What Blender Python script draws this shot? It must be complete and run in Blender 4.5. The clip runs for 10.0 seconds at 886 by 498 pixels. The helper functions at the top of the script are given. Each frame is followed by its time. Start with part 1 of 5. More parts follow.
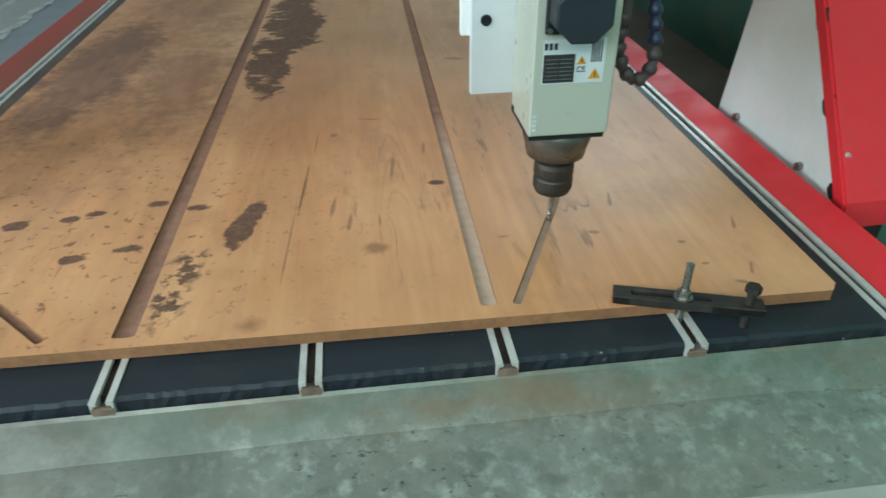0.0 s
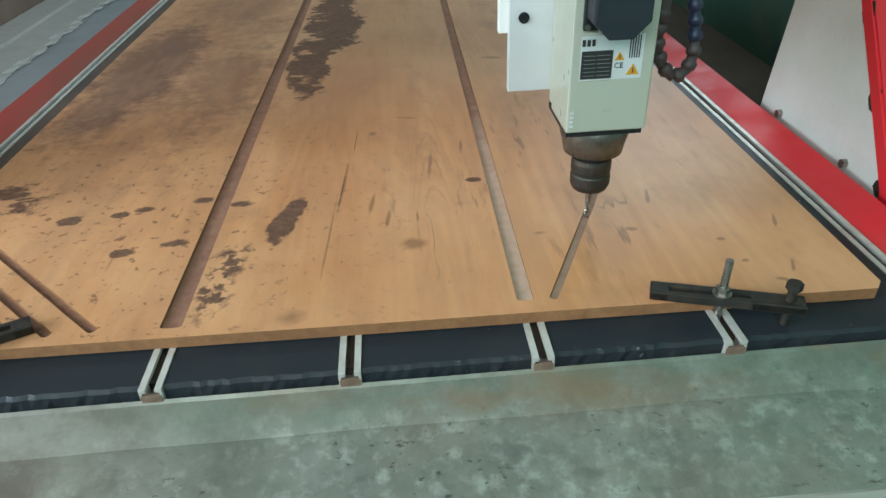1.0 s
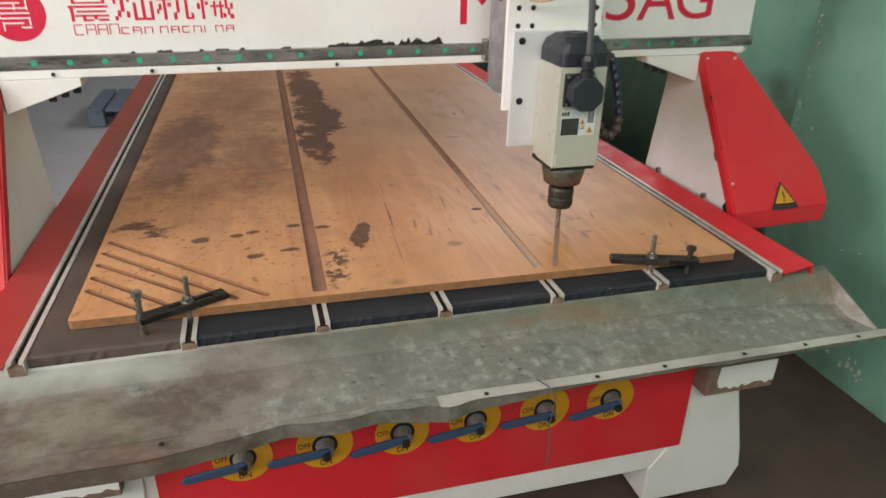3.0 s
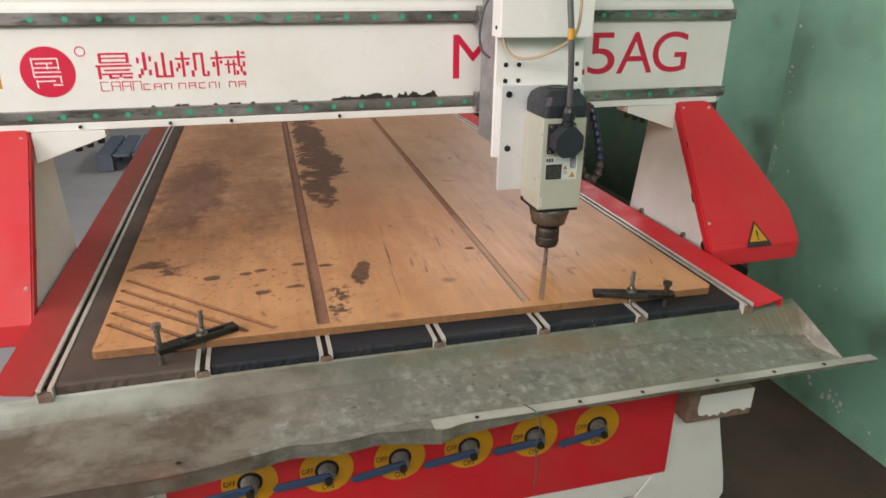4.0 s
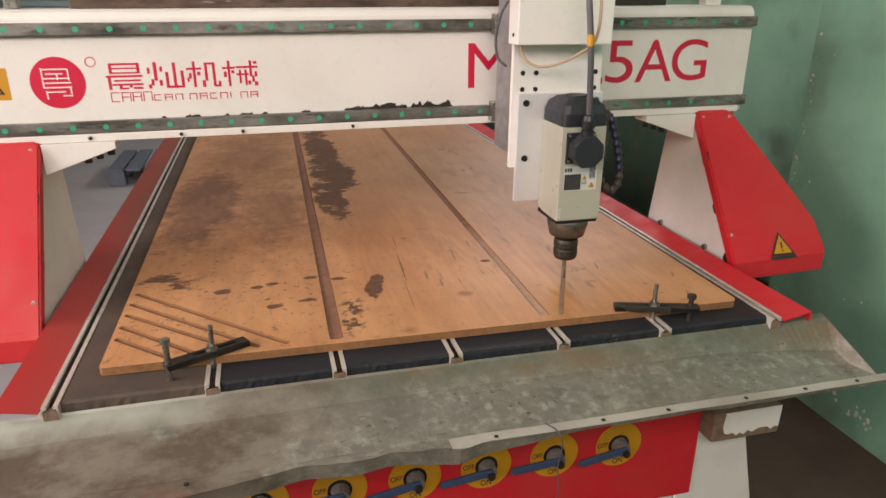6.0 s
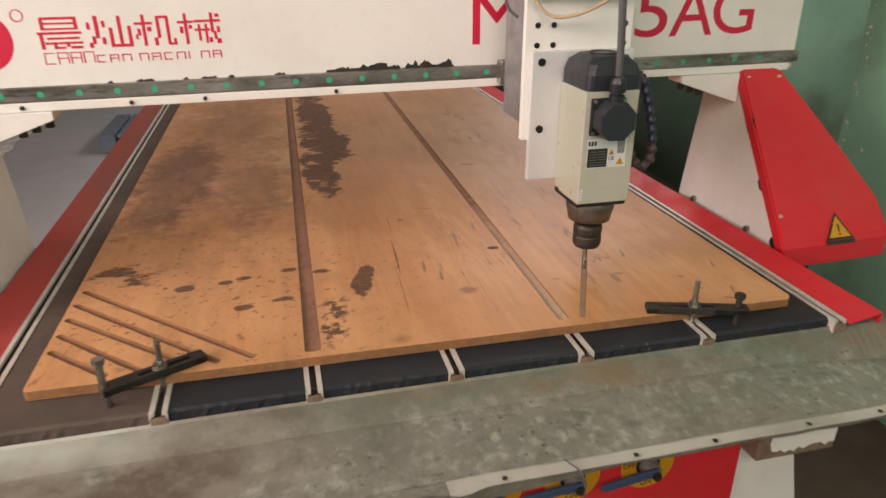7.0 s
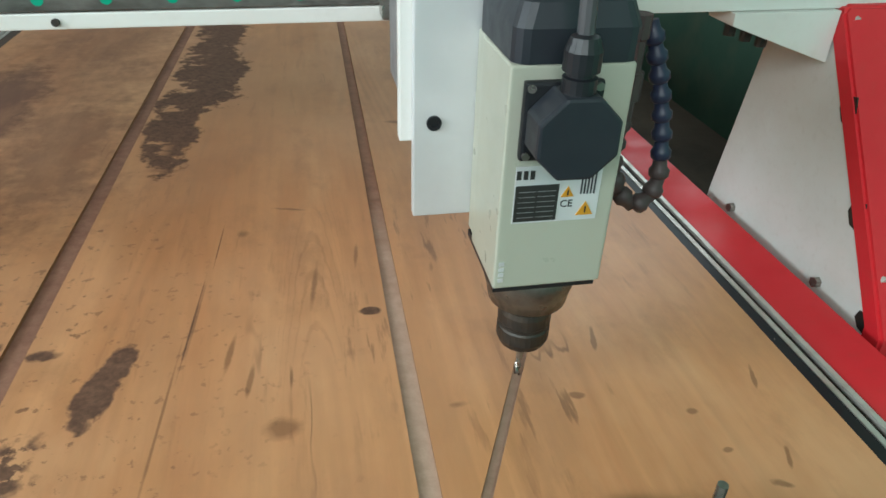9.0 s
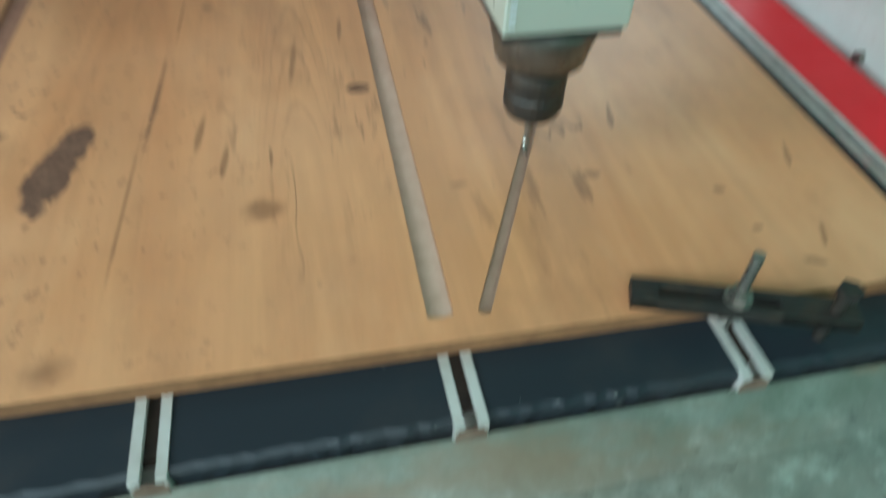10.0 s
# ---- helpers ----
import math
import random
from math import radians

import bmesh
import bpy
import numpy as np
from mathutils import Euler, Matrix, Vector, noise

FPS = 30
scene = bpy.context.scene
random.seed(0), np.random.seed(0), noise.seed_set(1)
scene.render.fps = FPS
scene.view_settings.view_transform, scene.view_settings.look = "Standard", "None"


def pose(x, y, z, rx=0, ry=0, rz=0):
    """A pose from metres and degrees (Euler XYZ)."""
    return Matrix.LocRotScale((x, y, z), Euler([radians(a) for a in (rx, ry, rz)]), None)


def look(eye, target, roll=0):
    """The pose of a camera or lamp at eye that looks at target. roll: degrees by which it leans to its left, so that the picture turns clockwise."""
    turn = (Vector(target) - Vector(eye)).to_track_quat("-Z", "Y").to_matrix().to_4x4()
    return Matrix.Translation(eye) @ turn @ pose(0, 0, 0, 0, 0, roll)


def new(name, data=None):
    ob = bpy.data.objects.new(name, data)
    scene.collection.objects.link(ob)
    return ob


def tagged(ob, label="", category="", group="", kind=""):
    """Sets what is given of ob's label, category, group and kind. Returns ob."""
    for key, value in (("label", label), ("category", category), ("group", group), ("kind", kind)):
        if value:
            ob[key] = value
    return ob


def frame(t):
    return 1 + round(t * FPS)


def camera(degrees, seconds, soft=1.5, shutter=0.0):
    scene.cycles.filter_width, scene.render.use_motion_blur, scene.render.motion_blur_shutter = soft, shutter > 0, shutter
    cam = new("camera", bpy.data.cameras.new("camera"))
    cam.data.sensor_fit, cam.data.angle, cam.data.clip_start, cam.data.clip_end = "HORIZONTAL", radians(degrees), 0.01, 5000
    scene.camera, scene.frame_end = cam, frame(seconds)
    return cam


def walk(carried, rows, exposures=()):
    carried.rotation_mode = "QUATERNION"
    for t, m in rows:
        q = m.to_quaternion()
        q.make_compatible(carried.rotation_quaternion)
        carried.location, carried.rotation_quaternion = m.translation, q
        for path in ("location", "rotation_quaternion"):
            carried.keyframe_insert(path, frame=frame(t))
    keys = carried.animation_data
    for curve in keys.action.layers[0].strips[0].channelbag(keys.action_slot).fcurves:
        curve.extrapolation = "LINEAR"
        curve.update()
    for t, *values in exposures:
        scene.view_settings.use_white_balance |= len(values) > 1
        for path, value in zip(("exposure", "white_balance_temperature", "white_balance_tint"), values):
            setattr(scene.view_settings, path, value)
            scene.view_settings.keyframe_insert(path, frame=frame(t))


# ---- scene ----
cam = camera(66.3, 10.0, 1.5, 0.6)
PATH = [
    (0, (0.758, -0.567, 1.343), (0.959, 1.088, 0.238), -0.7),
    (0.5, (0.756, -0.572, 1.345), (0.87, 1.094, 0.244), -1.6),
    (1, (0.755, -0.58, 1.343), (0.851, 1.087, 0.243), -2.4),
    (1.5, (0.685, -0.623, 1.362), (0.836, 1.056, 0.286), -2.0),
    (2, (0.479, -0.784, 1.374), (0.771, 0.901, 0.336), -1.1),
    (2.5, (0.394, -0.919, 1.412), (0.818, 0.788, 0.46), 0.7),
    (2.7, (0.385, -0.972, 1.42), (0.85, 0.749, 0.513), 0.9),
    (3.8, (0.358, -1.154, 1.461), (0.865, 0.629, 0.709), 1.1),
    (4, (0.358, -1.152, 1.467), (0.858, 0.639, 0.731), 0.9),
    (4.5, (0.347, -1.157, 1.478), (0.832, 0.658, 0.794), 0.8),
    (5, (0.342, -1.159, 1.472), (0.828, 0.665, 0.811), 1.0),
    (5.5, (0.34, -1.147, 1.467), (0.83, 0.672, 0.795), 1.2),
    (5.7, (0.342, -1.142, 1.46), (0.828, 0.676, 0.782), 0.9),
    (6.8, (0.419, -0.939, 1.423), (0.865, 0.846, 0.638), -0.1),
    (7, (0.437, -0.885, 1.415), (0.871, 0.894, 0.612), -0.1),
    (7.5, (0.556, -0.699, 1.387), (0.949, 1.065, 0.53), 0.4),
    (8, (0.711, -0.5, 1.374), (1.05, 1.244, 0.456), 1.0),
    (8.5, (0.779, -0.342, 1.349), (1.114, 1.357, 0.348), 1.4),
    (9, (0.815, -0.271, 1.344), (1.162, 1.386, 0.281), 1.9),
    (9.5, (0.821, -0.263, 1.33), (1.154, 1.337, 0.176), 2.8),
    (10, (0.816, -0.237, 1.244), (1.139, 1.106, -0.203), 2.5),
]
walk(cam, [(t, look(eye, target, roll)) for t, eye, target, roll in PATH],
     [(0, 0.22, 5550, -8), (1.5, 0.24, 6000, 0), (2.5, 0.08, 6850, 14), (4.5, 0.0, 7250, 20), (5.5, -0.06, 7650, 25), (7.0, -0.04, 8150, 27), (7.5, -0.06, 7950, 27), (8.0, -0.16, 6950, 14), (8.4, -0.1, 6250, 4), (9.0, 0.07, 6050, -1), (9.5, 0.12, 5450, -9), (10, 0.2, 5350, -12)])

# ---------------- light ----------------
world = bpy.data.worlds.new("overcast")
scene.world = world
world.use_nodes = True
wn = world.node_tree
sky = wn.nodes.new("ShaderNodeTexSky")
sky.sky_type, sky.sun_disc, sky.sun_elevation, sky.sun_rotation = "NISHITA", False, radians(50), radians(200)
wn.links.new(sky.outputs[0], wn.nodes["Background"].inputs[0])
wn.nodes["Background"].inputs[1].default_value = 0.12


def area_light(name, m, sx, sy, watts, colour):
    data = bpy.data.lights.new(name, "AREA")
    data.shape, data.size, data.size_y, data.energy, data.color = "RECTANGLE", sx, sy, watts, colour
    ob = new(name, data)
    ob.matrix_world = m
    return ob


FLOOR, BED, TOP = 0.10, 0.80, 0.818
CORNER, RECESS = 0.84, 0.62
WALL_E, WALL_W, WALL_S, WALL_N, CEIL = 2.13, -3.4, -2.9, 6.9, 3.9
# area lamps added at unseen south and west openings; daylight at inferred east windows
area_light("south_fill", look((-0.6, WALL_S + 0.05, 2.95), (-0.6, 5, 1.2)), 3.8, 1.1, 96, (1.0, 0.98, 0.95))
area_light("west_fill", look((WALL_W + 0.05, -0.9, 2.45), (5, 0.0, 1.4)), 3.0, 1.3, 188, (0.95, 0.98, 1.0))
area_light("east_daylight", look((WALL_E + RECESS - 0.03, 4.3, 2.9), (-5, 4.3, 2.2)), 3.8, 1.0, 74, (0.96, 0.96, 1.0))


# ---------------- materials ----------------
class Mat:
    """A node material under construction."""

    def __init__(self, name, rough=0.5, metal=0.0, spec=0.5):
        self.m = bpy.data.materials.new(name)
        self.m.use_nodes = True
        self.t = self.m.node_tree
        self.b = self.t.nodes["Principled BSDF"]
        self.b.inputs["Roughness"].default_value = rough
        self.b.inputs["Metallic"].default_value = metal
        self.b.inputs["Specular IOR Level"].default_value = spec
        self.co = self.t.nodes.new("ShaderNodeTexCoord").outputs["Object"]

    def node(self, kind, **inputs):
        n = self.t.nodes.new(kind)
        for k, v in inputs.items():
            self.put(n.inputs[k.replace("_", " ")], v)
        return n

    def put(self, socket, v):
        if isinstance(v, bpy.types.NodeSocket):
            self.t.links.new(v, socket)
        else:
            socket.default_value = v

    def at(self, scale=(1, 1, 1), loc=(0, 0, 0), rot=(0, 0, 0), src=None):
        n = self.node("ShaderNodeMapping", Vector=src or self.co)
        n.inputs["Scale"].default_value, n.inputs["Location"].default_value, n.inputs["Rotation"].default_value = scale, loc, rot
        return n.outputs[0]

    def noise(self, scale, detail=4.0, rough=0.55, src=None, dist=0.0):
        return self.node("ShaderNodeTexNoise", Vector=src or self.co, Scale=scale, Detail=detail, Roughness=rough, Distortion=dist).outputs[0]

    def ramp(self, v, a, b, lo=0.0, hi=1.0):
        n = self.node("ShaderNodeMapRange", Value=v)
        n.inputs["From Min"].default_value, n.inputs["From Max"].default_value = a, b
        n.inputs["To Min"].default_value, n.inputs["To Max"].default_value = lo, hi
        return n.outputs[0]

    def mix(self, f, a, b, how="MIX"):
        n = self.t.nodes.new("ShaderNodeMix")
        n.data_type, n.blend_type = "RGBA", how
        self.put(n.inputs[0], f)
        for s, v in ((n.inputs[6], a), (n.inputs[7], b)):
            self.put(s, v if isinstance(v, bpy.types.NodeSocket) else (*v, 1))
        return n.outputs[2]

    def math(self, how, a, b=0.0):
        n = self.t.nodes.new("ShaderNodeMath")
        n.operation = how
        self.put(n.inputs[0], a), self.put(n.inputs[1], b)
        return n.outputs[0]

    def bump(self, h, strength=0.3, dist=0.002):
        n = self.node("ShaderNodeBump", Height=h, Strength=strength, Distance=dist)
        self.put(self.b.inputs["Normal"], n.outputs[0])

    def colour(self, c):
        self.put(self.b.inputs["Base Color"], c if isinstance(c, bpy.types.NodeSocket) else (*c, 1))

    def rough(self, r):
        self.put(self.b.inputs["Roughness"], r)


def painted(name, colour, rough=0.4, dirt=(0.25, 0.2, 0.15), amount=0.25, scale=6.0, worn=0.0, under=(0.05, 0.035, 0.028)):
    """Paint with grime in clouds, faint orange peel and, if worn, chips down to rusty metal."""
    k = Mat(name, rough)
    cloud = k.ramp(k.noise(scale, 6), 0.45, 0.8, 0, amount)
    fine = k.ramp(k.noise(scale * 12, 3), 0.55, 0.8, 0, amount * 0.5)
    c = k.mix(cloud, colour, dirt)
    c = k.mix(fine, c, dirt)
    if worn:
        chip = k.ramp(k.noise(scale * 2.2, 8, 0.7), 0.70 - worn, 0.71 - worn)
        c = k.mix(chip, c, under)
        k.rough(k.ramp(chip, 0, 1, rough, 0.85))
    else:
        k.rough(k.ramp(k.noise(scale * 3, 4), 0.3, 0.7, rough * 0.8, rough * 1.3))
    k.colour(c)
    k.bump(k.noise(scale * 50, 2), 0.05, 0.001)
    return k.m


def metal(name, colour, rough=0.35, scale=40.0, dirt=(0.12, 0.09, 0.07), amount=0.3, metallic=0.9):
    k = Mat(name, rough, metallic)
    k.colour(k.mix(k.ramp(k.noise(scale, 6), 0.45, 0.75, 0, amount), colour, dirt))
    k.rough(k.ramp(k.noise(scale * 2, 4), 0.3, 0.7, rough * 0.7, rough * 1.5))
    k.bump(k.noise(scale * 6, 3), 0.1, 0.0006)
    return k.m


def plain(name, colour, rough=0.5, metallic=0.0, scale=30.0, amount=0.15):
    k = Mat(name, rough, metallic)
    k.colour(k.mix(k.ramp(k.noise(scale, 5), 0.4, 0.75, 0, amount), colour, tuple(0.45 * v + 0.02 for v in colour)))
    k.rough(k.ramp(k.noise(scale * 2), 0.3, 0.7, rough * 0.85, min(1, rough * 1.2)))
    return k.m


M_WHITE = painted("white_machine_paint", (0.74, 0.73, 0.70), 0.35, (0.40, 0.35, 0.28), 0.22, 5)
M_WHITE_WORN = painted("chipped_white_paint", (0.70, 0.70, 0.67), 0.4, (0.40, 0.34, 0.26), 0.3, 7, worn=0.012)
M_RED = painted("red_machine_paint", (0.60, 0.016, 0.026), 0.55, (0.30, 0.10, 0.06), 0.25, 5)
def dusted_red():
    """Red paint under brown dust, thicker beside the table and towards its far end."""
    k = Mat("dusty_red_paint", 0.5)
    x = k.node("ShaderNodeSeparateXYZ", Vector=k.co).outputs[0]
    y = k.node("ShaderNodeSeparateXYZ", Vector=k.co).outputs[1]
    edge = k.math("ADD", x, k.math("MULTIPLY", k.math("SUBTRACT", k.noise(6.0, 6, 0.65), 0.5), 0.10))
    dust = k.math("ADD", k.ramp(edge, -0.105, -0.045, 0.05, 0.30), k.ramp(y, 0.05, 1.2, 0.06, 0.62))
    c = k.mix(k.math("MULTIPLY", dust, k.ramp(k.noise(60, 4), 0.3, 0.6, 0.8, 1.0)), (0.55, 0.028, 0.035), (0.17, 0.078, 0.05))
    k.colour(c)
    k.rough(k.ramp(dust, 0, 1, 0.4, 0.8))
    return k.m


M_RED_DUSTY = dusted_red()
M_DECAL = plain("red_vinyl", (0.62, 0.012, 0.05), 0.4)
M_YELLOW = painted("yellow_vinyl", (0.56, 0.26, 0.012), 0.45, (0.35, 0.2, 0.06), 0.35, 25)
M_BLACK = plain("black_plastic", (0.010, 0.011, 0.014), 0.4)
M_CAP = plain("dark_slate_plastic", (0.018, 0.021, 0.028), 0.42)
M_INK = plain("black_ink", (0.02, 0.02, 0.018), 0.6)
M_WHITE_INK = plain("white_vinyl", (0.82, 0.8, 0.78), 0.5)
M_BODY = painted("ivory_spindle_paint", (0.40, 0.405, 0.335), 0.32, (0.42, 0.36, 0.25), 0.25, 9)
M_ALU = metal("brushed_aluminium", (0.66, 0.63, 0.59), 0.40, 30, (0.32, 0.25, 0.19), 0.4, 0.45)
M_PLATE = metal("satin_aluminium", (0.68, 0.69, 0.70), 0.42, 12, (0.50, 0.47, 0.43), 0.25, 0.35)
M_STEEL = metal("oily_steel", (0.33, 0.31, 0.28), 0.3, 60, (0.10, 0.07, 0.05), 0.6)
def oily_rail(name, clean, grime, flecks):
    """Steel smeared along its length with dark grease, with bare bright or pale flecks."""
    k = Mat(name, 0.4, 0.55)
    c = k.mix(k.ramp(k.noise(5, 6, 0.65, k.at((1, 1, 2.5))), 0.36, 0.62), clean, grime)
    c = k.mix(k.ramp(k.noise(26, 6, 0.7, k.at((0.5, 1, 2))), 0.52, 0.66, 0, 0.8), c, tuple(0.4 * v for v in grime))
    c = k.mix(k.ramp(k.noise(16, 6, 0.7, k.at((0.35, 1, 3), loc=(4, 1, 2))), 0.62, 0.66, 0, 0.75), c, flecks)
    k.colour(c)
    k.rough(k.ramp(k.noise(14, 5), 0.3, 0.7, 0.28, 0.6))
    k.bump(k.noise(60, 4), 0.15, 0.001)
    return k.m


M_GUIDE = oily_rail("guide_rail_steel", (0.30, 0.29, 0.27), (0.10, 0.092, 0.082), (0.42, 0.41, 0.38))
M_RACK = oily_rail("rusty_rack_steel", (0.17, 0.115, 0.09), (0.085, 0.055, 0.045), (0.52, 0.48, 0.44))
M_NOSE = metal("dark_oily_steel", (0.17, 0.155, 0.135), 0.36, 50, (0.06, 0.045, 0.032), 0.6, 0.75)
M_DARK = metal("blackened_steel", (0.05, 0.046, 0.042), 0.45, 60, (0.12, 0.08, 0.05), 0.5, 0.7)
M_CAST = metal("grey_cast_metal", (0.22, 0.21, 0.20), 0.6, 50, (0.08, 0.07, 0.06), 0.5, 0.4)
M_SIDE = metal("grey_anodised_plate", (0.30, 0.30, 0.31), 0.45, 15, (0.14, 0.12, 0.10), 0.4, 0.5)
M_BRASS = metal("dull_brass", (0.55, 0.36, 0.12), 0.3, 40, (0.2, 0.12, 0.05), 0.4)
M_GREEN_CAP = plain("green_plastic", (0.01, 0.33, 0.20), 0.4)
M_BLUE = plain("blue_valve_grip", (0.035, 0.07, 0.14), 0.5, 0, 60, 0.5)
M_HOSE = plain("navy_hose_plastic", (0.018, 0.022, 0.055), 0.42, 0, 60, 0.5)
M_HOSE_DIRTY = plain("soiled_hose_plastic", (0.06, 0.04, 0.04), 0.5)
M_CABLE = plain("grey_cable", (0.07, 0.07, 0.075), 0.5)
M_CABLE_TAN = plain("tan_cable", (0.42, 0.31, 0.2), 0.55)


def pvc(name, dusted):
    k = Mat(name, 0.5, 0, 0.28)
    dust = k.ramp(k.noise(5, 6, 0.65), 0.5 - 0.35 * dusted, 0.85 - 0.25 * dusted, 0.15 * dusted, 0.30 + 0.45 * dusted)
    c = k.mix(dust, (0.018, 0.022, 0.028), (0.135, 0.094, 0.072) if dusted else (0.115, 0.082, 0.062))
    scr = k.ramp(k.noise(30, 5, 0.6, k.at((1, 6, 1), rot=(0, 0, 0.9))), 0.71, 0.75, 0, 0.4)
    c = k.mix(scr, c, (0.30, 0.30, 0.30))
    speck = k.ramp(k.noise(110, 3, 0.5), 0.74, 0.76, 0, 0.7)
    c = k.mix(speck, c, (0.5, 0.47, 0.42))
    k.colour(c)
    k.rough(k.ramp(dust, 0, 0.5, 0.44, 0.75))
    k.bump(k.noise(90, 4), 0.12, 0.001)
    return k.m


def galvanised():
    k = Mat("stained_galvanised_sheet", 0.4, 0.35)
    xyz = k.node("ShaderNodeSeparateXYZ", Vector=k.co)
    x, y = xyz.outputs[0], xyz.outputs[1]
    wob = k.math("MULTIPLY", k.math("SUBTRACT", k.noise(5, 4), 0.5), 0.5)
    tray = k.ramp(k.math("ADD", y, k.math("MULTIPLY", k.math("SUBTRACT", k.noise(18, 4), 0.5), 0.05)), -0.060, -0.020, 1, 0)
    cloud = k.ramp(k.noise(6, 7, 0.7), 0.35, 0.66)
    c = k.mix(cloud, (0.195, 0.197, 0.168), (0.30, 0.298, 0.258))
    # slope painted darker and greener, countering the light its tilt catches
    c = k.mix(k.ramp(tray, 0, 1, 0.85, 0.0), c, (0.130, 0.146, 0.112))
    # pale bloom and dark pitting, thick on the flat of the tray
    bloom = k.math("MULTIPLY", k.ramp(k.noise(46, 5, 0.62), 0.50, 0.66, 0, 0.6), k.ramp(k.noise(4, 4, 0.6, k.at(loc=(2, 0, 0))), 0.38, 0.58, 0.3, 1.0))
    c = k.mix(k.math("MULTIPLY", bloom, k.ramp(tray, 0, 1, 0.2, 1.0)), c, (0.52, 0.525, 0.465))
    c = k.mix(k.ramp(k.noise(24, 6, 0.7, k.at(loc=(9, 1, 0))), 0.45, 0.70, 0, 0.35), c, (0.33, 0.35, 0.305))
    c = k.mix(k.ramp(k.noise(15, 6, 0.7, k.at(loc=(3, 7, 0))), 0.50, 0.70, 0, 0.6), c, (0.12, 0.128, 0.11))
    pit = k.math("MULTIPLY", k.ramp(k.noise(110, 4, 0.6, k.at((0.7, 1, 1))), 0.60, 0.67, 0, 0.85), k.ramp(k.noise(7, 4, 0.6), 0.46, 0.60))
    c = k.mix(k.math("MULTIPLY", pit, k.ramp(tray, 0, 1, 0.15, 1.0)), c, (0.06, 0.062, 0.058))
    grey = k.math("MULTIPLY", k.ramp(k.noise(20, 5, 0.65, k.at((0.6, 1, 1), loc=(0, 4, 0))), 0.56, 0.66, 0, 0.55), tray)
    c = k.mix(grey, c, (0.13, 0.13, 0.115))
    # dirty western third with tide lines
    tide = k.math("MULTIPLY", k.ramp(k.noise(4.6, 6, 0.62), 0.40, 0.45, 0, 0.92), k.ramp(k.math("ADD", x, wob), 0.25, 0.60, 1, 0.06))
    c = k.mix(tide, c, k.mix(k.ramp(k.noise(7, 7, 0.7, k.at((0.8, 1.1, 1), loc=(6, 2, 0))), 0.45, 0.58), (0.098, 0.070, 0.052), (0.185, 0.163, 0.132)))
    red = k.math("MULTIPLY", k.ramp(k.noise(7.0, 5, 0.6, k.at(loc=(3, 1, 2))), 0.60, 0.68, 0, 0.7), k.ramp(x, 0.2, 0.35, 1, 0))
    c = k.mix(red, c, (0.17, 0.075, 0.05))
    # brown runs below the table edge on the eastern half
    brown = k.math("MULTIPLY", k.ramp(k.noise(4.0, 6, 0.65, k.at((1, 3.0, 1), loc=(1.3, 0, 0))), 0.47, 0.60, 0, 0.7), k.ramp(k.math("ADD", x, wob), 0.45, 0.75))
    brown = k.math("MULTIPLY", brown, k.ramp(tray, 0, 1, 1.0, 0.3))
    c = k.mix(brown, c, (0.17, 0.105, 0.055))
    # the sloping edge grows paler towards the west end
    pale_end = k.math("MULTIPLY", k.ramp(tray, 0, 1, 1.0, 0.0), k.ramp(k.math("ADD", x, wob), -0.05, 0.36, 0.65, 0.0))
    c = k.mix(pale_end, c, (0.47, 0.53, 0.47))
    k.colour(c)
    k.rough(k.ramp(k.noise(12, 5), 0.3, 0.7, 0.32, 0.6))
    k.put(k.b.inputs["Metallic"], k.ramp(k.math("MAXIMUM", brown, tide), 0, 0.75, 0.4, 0.05))
    k.bump(k.noise(9, 4), 0.25, 0.004)
    return k.m


